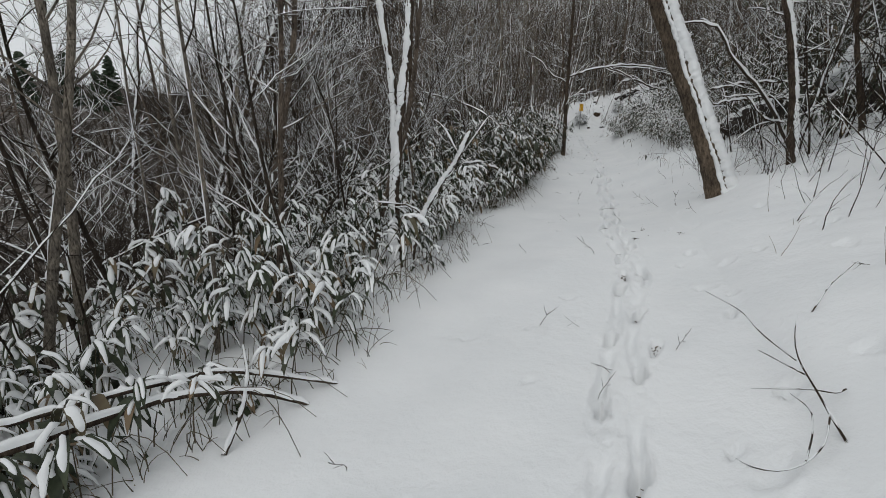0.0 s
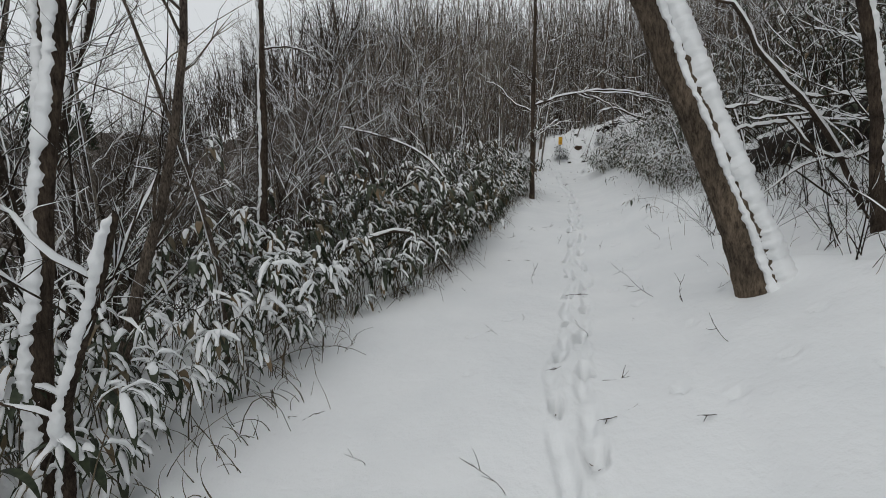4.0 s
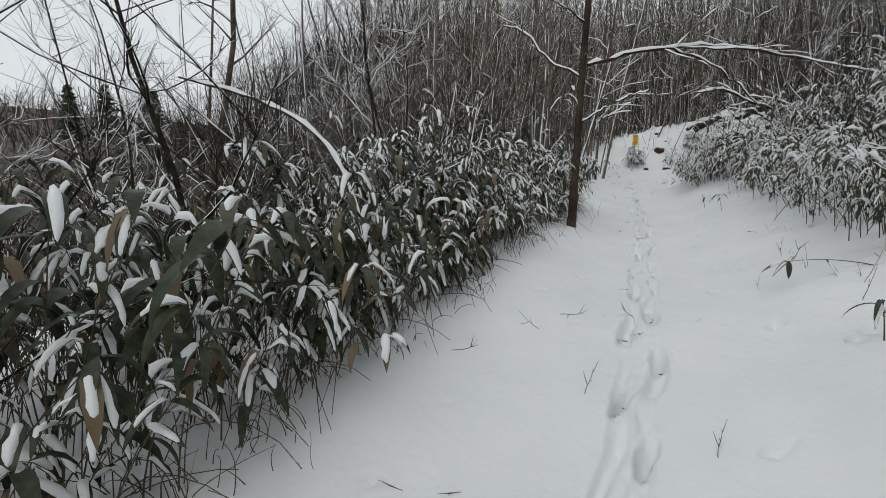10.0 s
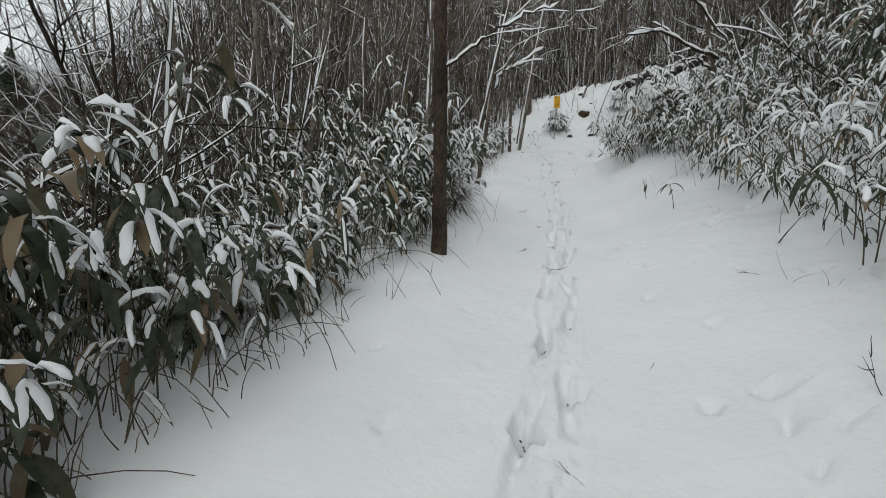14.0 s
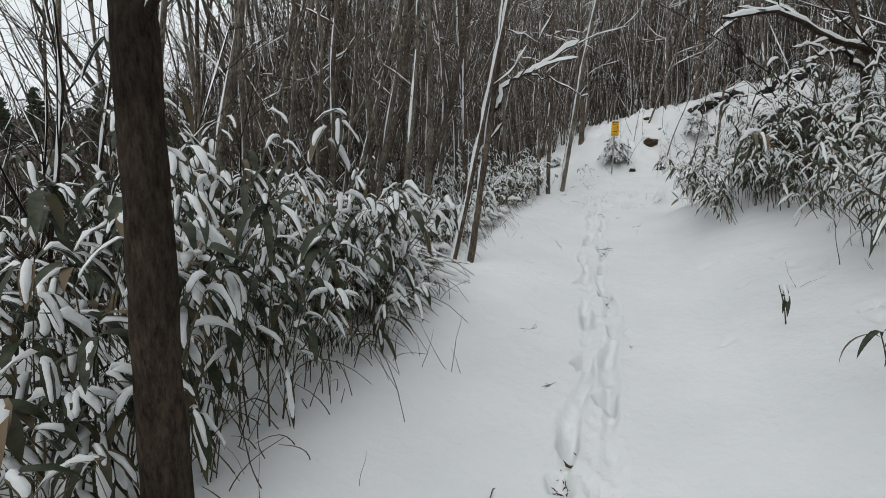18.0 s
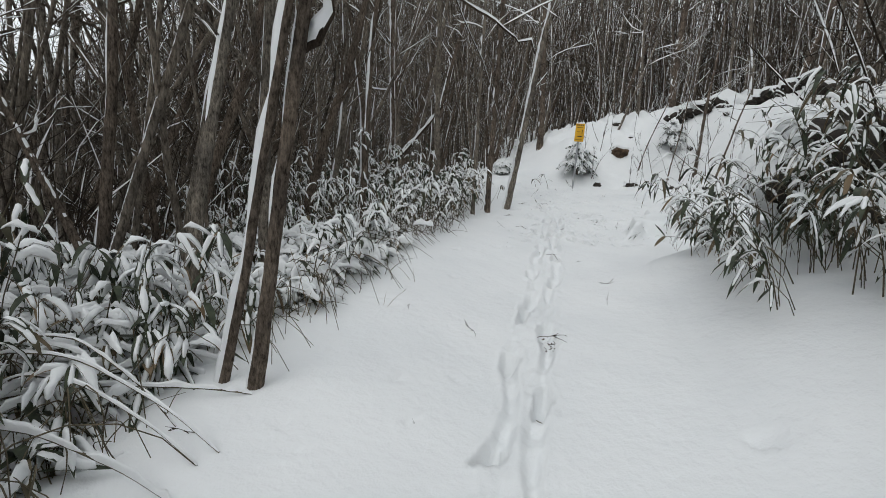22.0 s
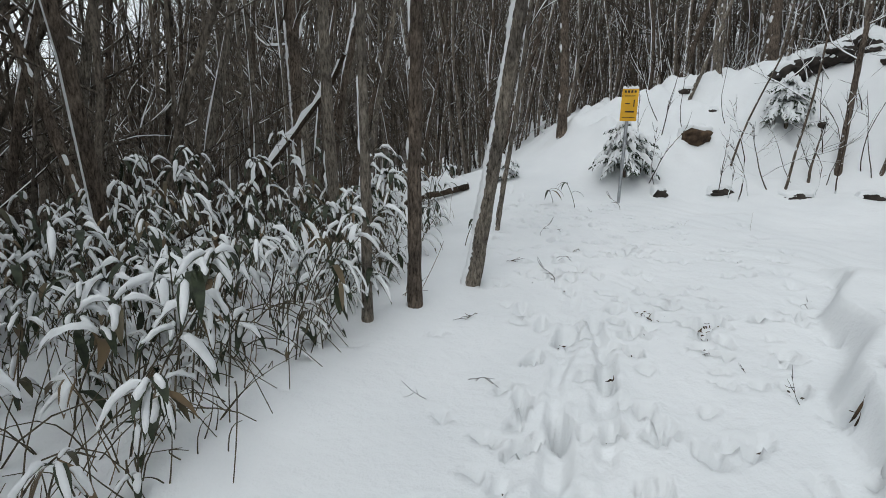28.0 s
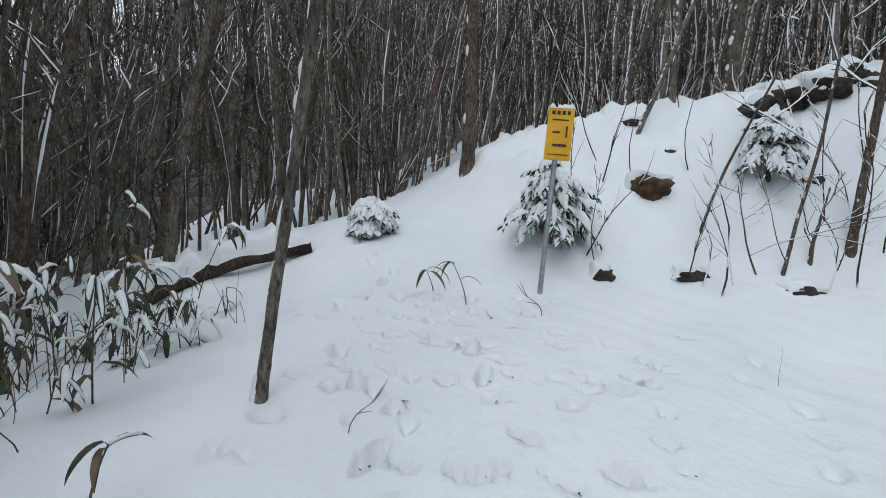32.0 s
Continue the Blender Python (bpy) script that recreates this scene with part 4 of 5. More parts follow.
def thicket(name, region, count, seed, size, width, snow, each, label, lean, squat=1.0, floor=0.05, bear=0.85, hang=(-0.5, 1.15, -1.57, -1.2)):
    g = np.random.default_rng(seed)
    u, y = g.uniform(*region[0], count * 2), g.uniform(*region[1], count * 2)
    clump = np.sin(u * 3.7 + 1.3 * np.sin(y * 2.1)) * np.sin(y * 3.3 + 1.7 * np.sin(u * 2.3 + seed))
    pick = np.argsort(-clump + g.uniform(-1.0, 1.0, count * 2))[:count]
    u, y, clump = u[pick], y[pick], clump[pick]
    if region[0][1] < 0:
        u = u + edge_u(y) + 1.55
    lo = region[0][1] if region[0][1] < 0 else region[0][0]
    edge = np.exp(-np.abs(u - (lo + (edge_u(y) + 1.55 if lo < 0 else 0))) / 0.5)
    x = u + track_x(y)
    z = ground(x, y)
    h = bamboo_height(u, y) * g.uniform(0.45, 1.15, count) * (1 + 0.32 * clump) * (1 - 0.4 * edge) * (1 + 0.25 * (g.random(count) > 0.93))
    side = -np.sign(u)
    tip = np.stack([g.normal(0, 0.26, count) * h + side * lean * (0.25 + edge) * h, g.normal(-0.05, 0.26, count) * h, h * squat], -1)
    tip[:, 0] = np.where(u > 0, np.maximum(tip[:, 0], 0.75 - u), tip[:, 0])
    base = np.stack([x, y, z - 0.04], -1)
    s = np.linspace(0, 1, 4)
    stem = base[:, None] + tip[:, None] * np.stack([s ** 1.7, s ** 1.7, s], -1)[None]
    culm = tubes(stem, np.linspace(0.0042, 0.0022, 4)[None] * g.uniform(0.8, 1.3, count)[:, None], 3)
    bare = count if region[0][1] < 0 else count // 2
    ub, yb = g.uniform(*region[0], bare), g.uniform(*region[1], bare)
    if region[0][1] < 0:
        ub = ub + edge_u(yb) + 1.6
    xb = ub + track_x(yb)
    hb = bamboo_height(ub, yb) * g.uniform(0.25, 0.8, bare)
    bow = 0.3 + 0.35 * step(17, 19, yb) * step(1.8, 2.3, -ub)
    tb = np.stack([np.clip(g.normal(0, 1, bare), -1.3, 1.3) * bow * hb - np.sign(ub) * 0.1 * hb, np.clip(g.normal(0, 1, bare), -1.3, 1.3) * bow * hb, hb * g.uniform(0.5, 1.0, bare)], -1)
    rod = np.stack([xb, yb, ground(xb, yb) - 0.03], -1)[:, None] + tb[:, None] * np.stack([s ** 1.5, s ** 1.5, s], -1)[None]
    dead = tubes(rod, np.linspace(0.0035, 0.0018, 4)[None].repeat(bare, 0), 3)
    i = np.repeat(np.arange(count), each)
    m = len(i)
    q = np.where(g.random(m) < 0.42, g.uniform(0.93, 1.0, m), g.uniform(floor, 0.93, m))
    at = base[i] + tip[i] * np.stack([q ** 1.7, q ** 1.7, q], -1)
    az = np.where(g.random(m) < 0.62, np.where(u[i] < 0, -0.6, math.pi + 0.6) + g.normal(0, 0.85, m), g.uniform(0, 6.283, m))
    ln, wd = g.uniform(*size, m), g.uniform(*width, m)
    fr = leaves(at, az, g.uniform(*hang[:2], m), g.uniform(*hang[2:], m), ln, wd)
    carry = g.random(m) < bear
    sub = [np.broadcast_to(a, (m,) + a.shape[1:])[carry] for a in fr]
    ob = empty_thing(name)
    mesh_part("culms", culm, CULM, ob)
    mesh_part("dead_culms", dead, CULM, ob)
    mesh_part("foliage", blade(*fr), LEAF, ob)
    mesh_part("snow_load", load(g, *sub, g.uniform(*snow, int(carry.sum()))), CAP, ob)
    return tagged(ob, label, "bamboo thicket", kind="stuff")


thicket("bamboo_thicket", ((-4.3, -1.75), (-1.5, 8)), 470, 91, (0.18, 0.31), (0.04, 0.065), (0.008, 0.020), 8, "dense dwarf bamboo bowed under snow", 0.25, floor=0.3, bear=0.86)
thicket("bamboo_thicket", ((-4.3, -1.65), (8, 13)), 270, 92, (0.19, 0.35), (0.045, 0.075), (0.008, 0.022), 7, "tall dark green dwarf bamboo bearing snow", 0.25, floor=0.4, bear=0.55)
thicket("bamboo_thicket", ((-4.3, -1.65), (13, 19.5)), 420, 85, (0.17, 0.31), (0.035, 0.06), (0.005, 0.014), 8, "tall grey-green dwarf bamboo dusted with snow", 0.25, floor=0.3, bear=0.7)
thicket("bamboo_thicket", ((-3.4, -1.7), (10.5, 14.6)), 150, 86, (0.17, 0.3), (0.04, 0.06), (0.008, 0.018), 8, "dark green dwarf bamboo leaves mostly bare of snow", 0.25, 0.9, 0.35, 0.2, (-1.0, 0.8, -1.57, -1.0))
thicket("bamboo_thicket", ((-5.0, -1.65), (19.5, 20.9)), 110, 93, (0.18, 0.3), (0.035, 0.055), (0.012, 0.028), 7, "tall dwarf bamboo bent under thick snow", 0.3, hang=(-0.9, 0.7, -1.57, -1.1))
thicket("bamboo_thicket", ((-5.0, -1.7), (20.9, 22.9)), 230, 97, (0.18, 0.34), (0.035, 0.06), (0.025, 0.05), 6, "low dwarf bamboo buried under heaped snow", 0.4, 0.5, bear=0.97, hang=(-0.3, 0.35, -0.9, -0.2))
thicket("bamboo_thicket", ((-5.0, -1.45), (22.9, 26.2)), 370, 98, (0.13, 0.23), (0.025, 0.042), (0.008, 0.020), 7, "low dwarf bamboo thickly loaded with snow", 0.35, bear=0.8, hang=(-0.8, 0.9, -1.57, -1.2))
thicket("bamboo_thicket", ((1.95, 4.6), (11.3, 22.6)), 760, 94, (0.16, 0.27), (0.02, 0.032), (0.008, 0.018), 10, "dwarf bamboo hanging from a snowy bank", 0.85, 0.85, 0.15, 0.58, (-0.6, 1.0, -1.57, -1.1))

# Single plants along the edges of the path.
thicket("bamboo_thicket", ((-2.6, -1.8), (-0.5, 25.3)), 150, 95, (0.15, 0.25), (0.035, 0.055), (0.008, 0.02), 5, "short dwarf bamboo fringing the footpath", 0.3, 0.5)
thicket("bamboo_thicket", ((1.4, 2.4), (20.7, 22.8)), 75, 96, (0.18, 0.28), (0.024, 0.036), (0.008, 0.018), 9, "dwarf bamboo spray leaning over the path", 0.6, 0.75, 0.5, 0.6, (-0.9, 0.9, -1.57, -0.9))
thicket("bamboo_thicket", ((3.3, 8.0), (6.5, 13.5)), 430, 99, (0.18, 0.3), (0.035, 0.055), (0.010, 0.022), 9, "tall dark dwarf bamboo high on the snowy bank", 0.5, 1.0, 0.3, 0.34)
thicket("bamboo_thicket", ((-3.8, -1.3), (25.7, 28.8)), 105, 90, (0.16, 0.25), (0.03, 0.045), (0.010, 0.022), 6, "sparse dwarf bamboo among slender trunks", 0.3, bear=0.6)
g = np.random.default_rng(310)
ns = 900
yd = g.uniform(0.5, 26.5, ns)
off = np.abs(g.normal(0, 0.32, ns))
xd = track_x(yd) + edge_u(yd) + 0.12 - off + 0.1 * np.sin(yd * 2.7) + 0.07 * np.sin(yd * 6.1 + 1)
ld = g.uniform(0.10, 0.30, ns) + 0.5 * np.minimum(off, 0.5) * g.random(ns)
wd = np.stack([g.normal(-0.15, 0.45, ns), g.normal(-0.1, 0.4, ns), g.uniform(0.6, 1.1, ns)], -1)
wd /= np.linalg.norm(wd, axis=1, keepdims=True)
bent = np.stack([g.normal(0, 0.35, ns), g.normal(0, 0.35, ns), -0.55 * g.random(ns)], -1)
sd = np.linspace(0, 1, 6)
pd = np.stack([xd, yd, ground(xd, yd) - 0.02], -1)[:, None] + wd[:, None] * (ld[:, None] * sd)[..., None] + bent[:, None] * (ld[:, None] * sd ** 2.5)[..., None]
stalks = mesh_part("dry_stalks", tubes(pd, np.linspace(0.0034, 0.0014, 6)[None].repeat(ns, 0), 3), CULM)
arcs = []
for _ in range(230):
    y = g.uniform(17.5, 27.0) if g.random() < 0.6 else g.uniform(1, 17.5)
    a, b = float(edge_u(y)) - 0.1 - abs(g.normal(0, 0.25)), float(edge_u(y)) + 0.18 + g.normal(0, 0.14)
    y2, top = y + g.normal(-0.25, 0.3), g.uniform(0.12, 0.42)
    p0, p3 = np.array(spot(a, y)) - (0, 0, 0.02), np.array(spot(b, y2)) + (0, 0, g.uniform(-0.02, 0.08))
    p1 = p0 + (p3 - p0) * 0.25 + (g.normal(0, 0.05), g.normal(0, 0.05), top)
    p2 = p0 + (p3 - p0) * 0.7 + (g.normal(0, 0.05), g.normal(0, 0.05), top * 0.95)
    c = np.linspace(0, 1, 7)[:, None]
    arcs.append(p0 * (1 - c) ** 3 + 3 * p1 * c * (1 - c) ** 2 + 3 * p2 * c * c * (1 - c) + p3 * c ** 3)
bowed = mesh_part("bowed_culms", tubes(np.array(arcs), np.linspace(0.0038, 0.002, 7)[None].repeat(len(arcs), 0), 4), CULM)
tagged(bowed, "thin bamboo culms bowed down into the snow", "bamboo", kind="stuff")
tagged(stalks, "dry bent stalks fringing the footpath", "grass", kind="stuff")
thicket("bamboo_thicket", ((-3.4, -2.0), (14.2, 15.6)), 60, 89, (0.18, 0.3), (0.04, 0.065), (0.03, 0.05), 7, "flattened dwarf bamboo under heaped snow", 0.2, 0.45)
thicket("bamboo_thicket", ((-2.9, -1.6), (16.4, 19.0)), 85, 88, (0.17, 0.29), (0.032, 0.05), (0.012, 0.028), 7, "tall dwarf bamboo with fat rolls of snow on its leaves", 0.35, 1.0, 0.2, 0.75, hang=(-1.0, 0.6, -1.57, -1.2))
thicket("bamboo_thicket", ((-3.2, -1.6), (18.4, 21.2)), 120, 87, (0.2, 0.38), (0.03, 0.05), (0.02, 0.04), 5, "dwarf bamboo pressed flat under ridges of snow", 0.3, 0.55, 0.2, 0.97, (-0.25, 0.4, -0.8, -0.1))
LEAVES, LOADS = [], []
for i in range(10):
    g = np.random.default_rng(200 + i)
    fr = leaves(np.zeros((1, 3)), np.zeros(1), g.uniform(0.3, 1.2, 1), g.uniform(-1.57, -1.1, 1), g.uniform(0.19, 0.28, 1), g.uniform(0.038, 0.055, 1), 9)
    me = quad_mesh("leaf", *blade(*fr))
    me.materials.append(LEAF)
    sub = [np.broadcast_to(a, (1,) + a.shape[1:]) for a in fr]
    cap = quad_mesh("snow_load", *load(g, *sub, g.uniform(0.012, 0.026, 1)))
    cap.materials.append(CAP)
    LEAVES.append(me)
    LOADS.append(cap)


def bamboo_plant(g, u, y, size=1.0, narrow=1.0, tall=1.0, white=0.85, count=(6, 9)):
    x = float(track_x(y)) + u
    h = float(bamboo_height(np.array(u), y)) * g.uniform(0.55, 0.95) * tall
    ob = empty_thing("dwarf_bamboo", pose(x, y, float(ground(x, y))))
    tip = np.array((g.normal(0, 0.12) * h - math.copysign(0.3, u) * h, g.normal(-0.05, 0.15) * h, h))
    s = np.linspace(0, 1, 6)
    stem = tip[None] * np.stack([s ** 1.7, s ** 1.7, s * 1.0], -1) - np.array((0, 0, 0.04)) * (1 - s)[:, None]
    mesh_part("culm", tubes(stem[None], np.linspace(0.005, 0.0025, 6)[None], 5), CULM, ob)
    for _ in range(int(g.integers(*count))):
        q = g.uniform(0.55, 1.0) if g.random() < 0.5 else g.uniform(0.9, 1.0)
        at = tip * np.array((q ** 1.7, q ** 1.7, q))
        i = int(g.integers(10))
        k = size * g.uniform(0.8, 1.1)
        az = g.normal(-45 if u < 0 else 225, 65)
        leaf = new("leaf", LEAVES[i])
        leaf.parent = ob
        leaf.matrix_basis = pose(*at, g.normal(0, 12), g.normal(0, 10), az) @ Matrix.Diagonal((k, k * narrow, k, 1))
        if g.random() < white:
            cap = new("snow_load", LOADS[i])
            cap.parent = leaf
    return tagged(ob, "dwarf bamboo stem with drooping snow-laden leaves", "bamboo", "dwarf bamboo along the path")


g = np.random.default_rng(300)
for _ in range(115):
    y = g.uniform(0.5, 27.0)
    bamboo_plant(g, float(edge_u(y)) - 0.02 - abs(g.normal(0, 0.4)), y, white=0.4 if 9 < y < 17 else 0.85)
for _ in range(45):
    y = g.uniform(12.0, 22.4)
    bamboo_plant(g, 1.75 + abs(g.normal(0, 0.35)), y, 0.95, 0.65)

for k in range(8):
    bamboo_plant(g, g.uniform(-2.5, -1.6), g.uniform(17.9, 18.7), 1.1, 1.0, g.uniform(0.9, 1.15), 0.95, (8, 12))
for k in range(12):
    bamboo_plant(g, g.uniform(-3.2, -1.5), g.uniform(26.2, 28.6), 1.0, 0.9, g.uniform(0.9, 1.3), 0.55, (5, 8))
for k in range(9):
    bamboo_plant(g, g.uniform(-2.8, -1.85), g.uniform(10.0, 10.7), 1.35, 1.2, g.uniform(1.1, 1.4), 0.42, (7, 10))
for u, y, tall, n in ((0.42, 28.65, 0.75, 4), (0.2, 28.9, 0.3, 3), (1.25, 22.35, 0.55, 5), (1.35, 11.2, 0.4, 4), (1.15, 18.1, 0.25, 3), (1.3, 17.2, 0.3, 4), (-1.0, 26.6, 0.6, 4)):
    bamboo_plant(g, u, y, 0.9, 0.75, tall, 0.35, (n, n + 1))


def bamboo_sprig(root, tip, blades, label):
    """A single thin stem that leans out of the snow, with a few leaves fanned from its end."""
    root, tip = np.array((*root, float(ground(*root)) - 0.03)), np.array((*tip[:2], float(ground(*tip[:2])) + tip[2]))
    ob = empty_thing("dwarf_bamboo", pose(*root))
    end = tip - root
    t = np.linspace(0, 1, 8)[:, None]
    stem = end * t + np.array((0, 0, 0.22 * np.linalg.norm(end))) * t * (1 - t)
    mesh_part("culm", tubes(stem[None], np.linspace(0.004, 0.002, 8)[None], 5), CULM, ob)
    for at, way, wide, thick, sag in blades:
        way = np.array(way)
        long = np.linalg.norm(way)
        s = np.linspace(0, 1, 10)
        p = stem[at] + way * s[:, None] + np.array((0, 0, -sag)) * (s ** 2)[:, None]
        nor = np.cross(np.cross(way, (0.1, -0.6, 0.8)), way)
        nor /= np.linalg.norm(nor)
        side = np.cross(way / long, nor)
        w = wide * 1.75 * (s + 0.01) ** 0.55 * (1.0 - s) ** 0.7
        fr = [p[None], side[None, None], np.broadcast_to(nor, (1, 10, 3)), w[None]]
        me = quad_mesh("leaf", *blade(*fr))
        me.materials.append(LEAF)
        leaf = new("leaf", me)
        leaf.parent = ob
        if thick:
            cap = quad_mesh("snow_load", *load(np.random.default_rng(int(1000 * long)), *fr, np.array((thick,))))
            cap.materials.append(CAP)
            new("snow_load", cap).parent = leaf
    return tagged(ob, label, "bamboo", "dwarf bamboo along the path")


bamboo_sprig((8.42, 23.02), (8.13, 23.39, 0.16), ((7, (-0.13, 0.02, 0.15), 0.02, 0, 0.01), (7, (-0.17, -0.13, -0.06), 0.026, 0, 0.05), (7, (-0.13, 0.0, 0.02), 0.009, 0.01, 0.02), (6, (-0.02, -0.04, -0.1), 0.012, 0.009, 0.0)), "bent dwarf bamboo sprig with two green leaves over snow")
bamboo_sprig((8.0, 23.95), (7.98, 23.78, 0.13), ((7, (-0.17, -0.06, -0.03), 0.01, 0.012, 0.07), (7, (-0.1, -0.06, -0.03), 0.01, 0.011, 0.06)), "small dwarf bamboo sprig with snow-laden leaves")
bamboo_sprig((5.85, 12.25), (5.36, 12.5, 0.2), ((7, (-0.06, -0.12, -0.08), 0.03, 0, 0.05), (7, (-0.17, -0.1, -0.02), 0.02, 0.006, 0.1), (7, (-0.22, -0.02, 0.0), 0.018, 0.006, 0.1), (7, (0.1, 0.12, 0.05), 0.014, 0.008, 0.02), (4, (0.0, -0.17, -0.07), 0.02, 0.006, 0.05)), "dwarf bamboo sprig bowed low over the path")

# ---- sign ----
post_at = Vector((8.27, 28.95, float(ground(8.27, 28.95))))
sign = empty_thing("warning_sign", Matrix.Translation(post_at) @ pose(0, 0, 0, -6, 3, -12))


def box(name, size, at, material, parent, label="", bevel=0.004):
    bm = bmesh.new()
    bmesh.ops.create_cube(bm, size=1.0, matrix=Matrix.Translation(at) @ Matrix.Diagonal((*size, 1)))
    bmesh.ops.bevel(bm, geom=bm.edges[:], offset=bevel, segments=2, affect="EDGES")
    return part(name, bm, material, parent, label)


mesh_part("post", tubes(np.array([[(0, 0, -0.3), (0, 0, 0.5), (0, 0, 1.05), (0, 0, 1.5)]]), np.full((1, 4), 0.021), 14), STEEL, sign, "grey metal post")
plate = box("plate", (0.205, 0.012, 0.42), (0.01, -0.03, 1.29), YELLOW, sign, "yellow sign plate")
for w, h, x, z in ((0.026, 0.030, -0.05, 1.462), (0.026, 0.030, -0.01, 1.462), (0.026, 0.030, 0.03, 1.462), (0.026, 0.030, 0.07, 1.462), (0.13, 0.010, 0.01, 1.405), (0.06, 0.014, -0.015, 1.305), (0.014, 0.09, 0.065, 1.31), (0.11, 0.02, 0.02, 1.20), (0.16, 0.007, 0.01, 1.125)):
    box("writing", (w, 0.003, h), (x, -0.039, z), INK, plate, "", 0.0008)
mesh_part("snow_cap", snow_strips(np.random.default_rng(15), np.array([[(-0.09 + 0.02 * i, -0.03, 1.497) for i in range(11)]]), np.full((1, 11), 0.012), 0.03, (0, 0, 1), 0.1), CAP, sign, "small ridge of snow")
tagged(sign, "yellow sign plate on a grey metal post in snow", "sign")

# ---- young firs ----


def fir(x, y, height, spread, seed, sink=0.0):
    g = np.random.default_rng(seed)
    ob = empty_thing("young_fir")
    line = np.array([(0, 0, -0.1), (0.01, 0, height * 0.5), (0, 0.01, height)])
    mesh_part("trunk", tubes(line[None], np.array([[0.03, 0.02, 0.006]]), 8), BARK_BROWN, ob)
    for _ in range(60):
        f = g.random() ** 1.15
        z, ln = height * (0.12 + 0.82 * f), spread * math.sqrt(max(0.05, 1 - f ** 1.8)) * g.uniform(0.75, 1.25)
        a = g.uniform(0, 6.283)
        bough = grow(g, (0, 0, z), (math.cos(a), math.sin(a), 0.35 + 0.5 * f), ln, 7, 0.1, -0.3)
        bough[:, 2] = np.maximum(bough[:, 2], 0.02)
        rr = np.linspace(0.008, 0.003, 7)
        tufts, tr, lumps, lr = [], [], [], []
        for q in np.linspace(0.3, 1.0, 7):
            at, t = along(bough, min(q, 0.999))
            s = unit(np.cross(t, (0, 0, 1)))
            for sg in (-1, 1):
                lw = 0.34 * ln * (1.15 - 0.75 * q) + 0.035
                line = grow(g, at, t * 0.7 + s * sg * g.uniform(0.6, 1.1) + (0, 0, g.uniform(-0.5, 0.0)), lw, 4, 0.12, -0.3)
                tufts.append(line)
                tr.append(np.array((0.005, 0.012, 0.011, 0.003)))
        green = mesh_part("bough", [tubes(bough[None], rr[None], 4), tubes(np.array(tufts), np.array(tr), 4)], NEEDLE, ob)
        thick = (0.012 + 0.03 * np.sin(np.linspace(0.3, 3.0, 7))) * g.uniform(0.7, 1.4)
        pads = [snow_strips(g, np.array(tufts), np.array(tr) * 1.5, 0.02, (0, 0, 1), 0.5), snow_strips(g, bough[None], thick[None], 0.03, (0, 0, 1), 0.25)]
        mesh_part("snow_load", pads, CAP, green)
    place(ob, x, y, 0, sink)
    return tagged(ob, "young fir with boughs bowed under snow", "fir", "young firs on the bank")


fir(8.55, 29.82, 0.8, 0.46, 401)
fir(11.0, 30.25, 0.76, 0.36, 402)
fir(6.75, 30.3, 0.36, 0.3, 403)

# ---- rocks, hollows and logs ----


def lump(name, at, size, seed, material, label, category, cap=0.0, turn=0.0, flat=0.35, back=0.42, over=1.14):
    g = np.random.default_rng(seed)
    ob = empty_thing(name, Matrix.Translation(at) @ pose(0, 0, 0, 0, 0, turn))
    off = Vector(g.uniform(-9, 9, 3))

    def skin(grow_by, low):
        bm = bmesh.new()
        bmesh.ops.create_icosphere(bm, subdivisions=4, radius=1.0)
        for v in bm.verts:
            d = 1 + 0.34 * noise.noise(v.co * 1.6 + off) + 0.2 * noise.noise(v.co * 4 + off) * (1 if low is None else 0.35)
            v.co = Vector((v.co.x * size[0], v.co.y * size[1], v.co.z * size[2])) * d
            if low is not None:
                f = max(0.0, v.co.z / size[2] - low)
                v.co.x, v.co.y = v.co.x * over, v.co.y * (over - 0.09) + back * size[1]
                v.co.z = v.co.z * 0.9 + grow_by * min(1, f * 2.2)
        for f in bm.faces:
            f.smooth = True
        return bm

    part("stone", skin(0, None), material, ob)
    if cap:
        part("snow_cap", skin(cap, flat), CAP, ob, "rounded cap of snow")
    return tagged(ob, label, category)


def on_ground(x, y, up=0.0):
    return Vector((x, y, float(ground(x, y)) + up))


lump("bank_stone", on_ground(9.7, 30.2, 0.03), (0.22, 0.18, 0.15), 411, EARTH, "brown rock hollow under a snow lip", "rock", 0.09, 0, -0.05)
lump("small_stone", on_ground(8.95, 29.42, 0.0), (0.11, 0.1, 0.09), 412, ROCK, "dark stone half buried in snow", "rock", 0.05, 20, 0.2)
for sx, sy, sd in ((10.6, 29.12, 460), (11.25, 28.75, 461)):
    lump("small_stone", on_ground(sx, sy, -0.035), (0.16, 0.1, 0.075), sd, ROCK, "dark flat stone half buried in snow", "rock", 0.06, -8, -0.1)
lump("small_stone", on_ground(9.78, 29.42, -0.03), (0.18, 0.1, 0.075), 413, ROCK, "dark stone half buried in snow", "rock", 0.06, 10, 0.1)
lump("snowy_boulder", on_ground(9.1, 24.35, -0.07), (0.25, 0.23, 0.18), 415, ROCK, "brown stone under a thick cap of snow", "rock", 0.13, -15, -0.55, 0.12, 1.12)
lump("snowy_boulder", on_ground(9.3, 22.3, 0.25), (0.75, 0.6, 0.55), 416, ROCK, "large boulder on the bank, snow on top", "rock", 0.14, 0, 0.0)
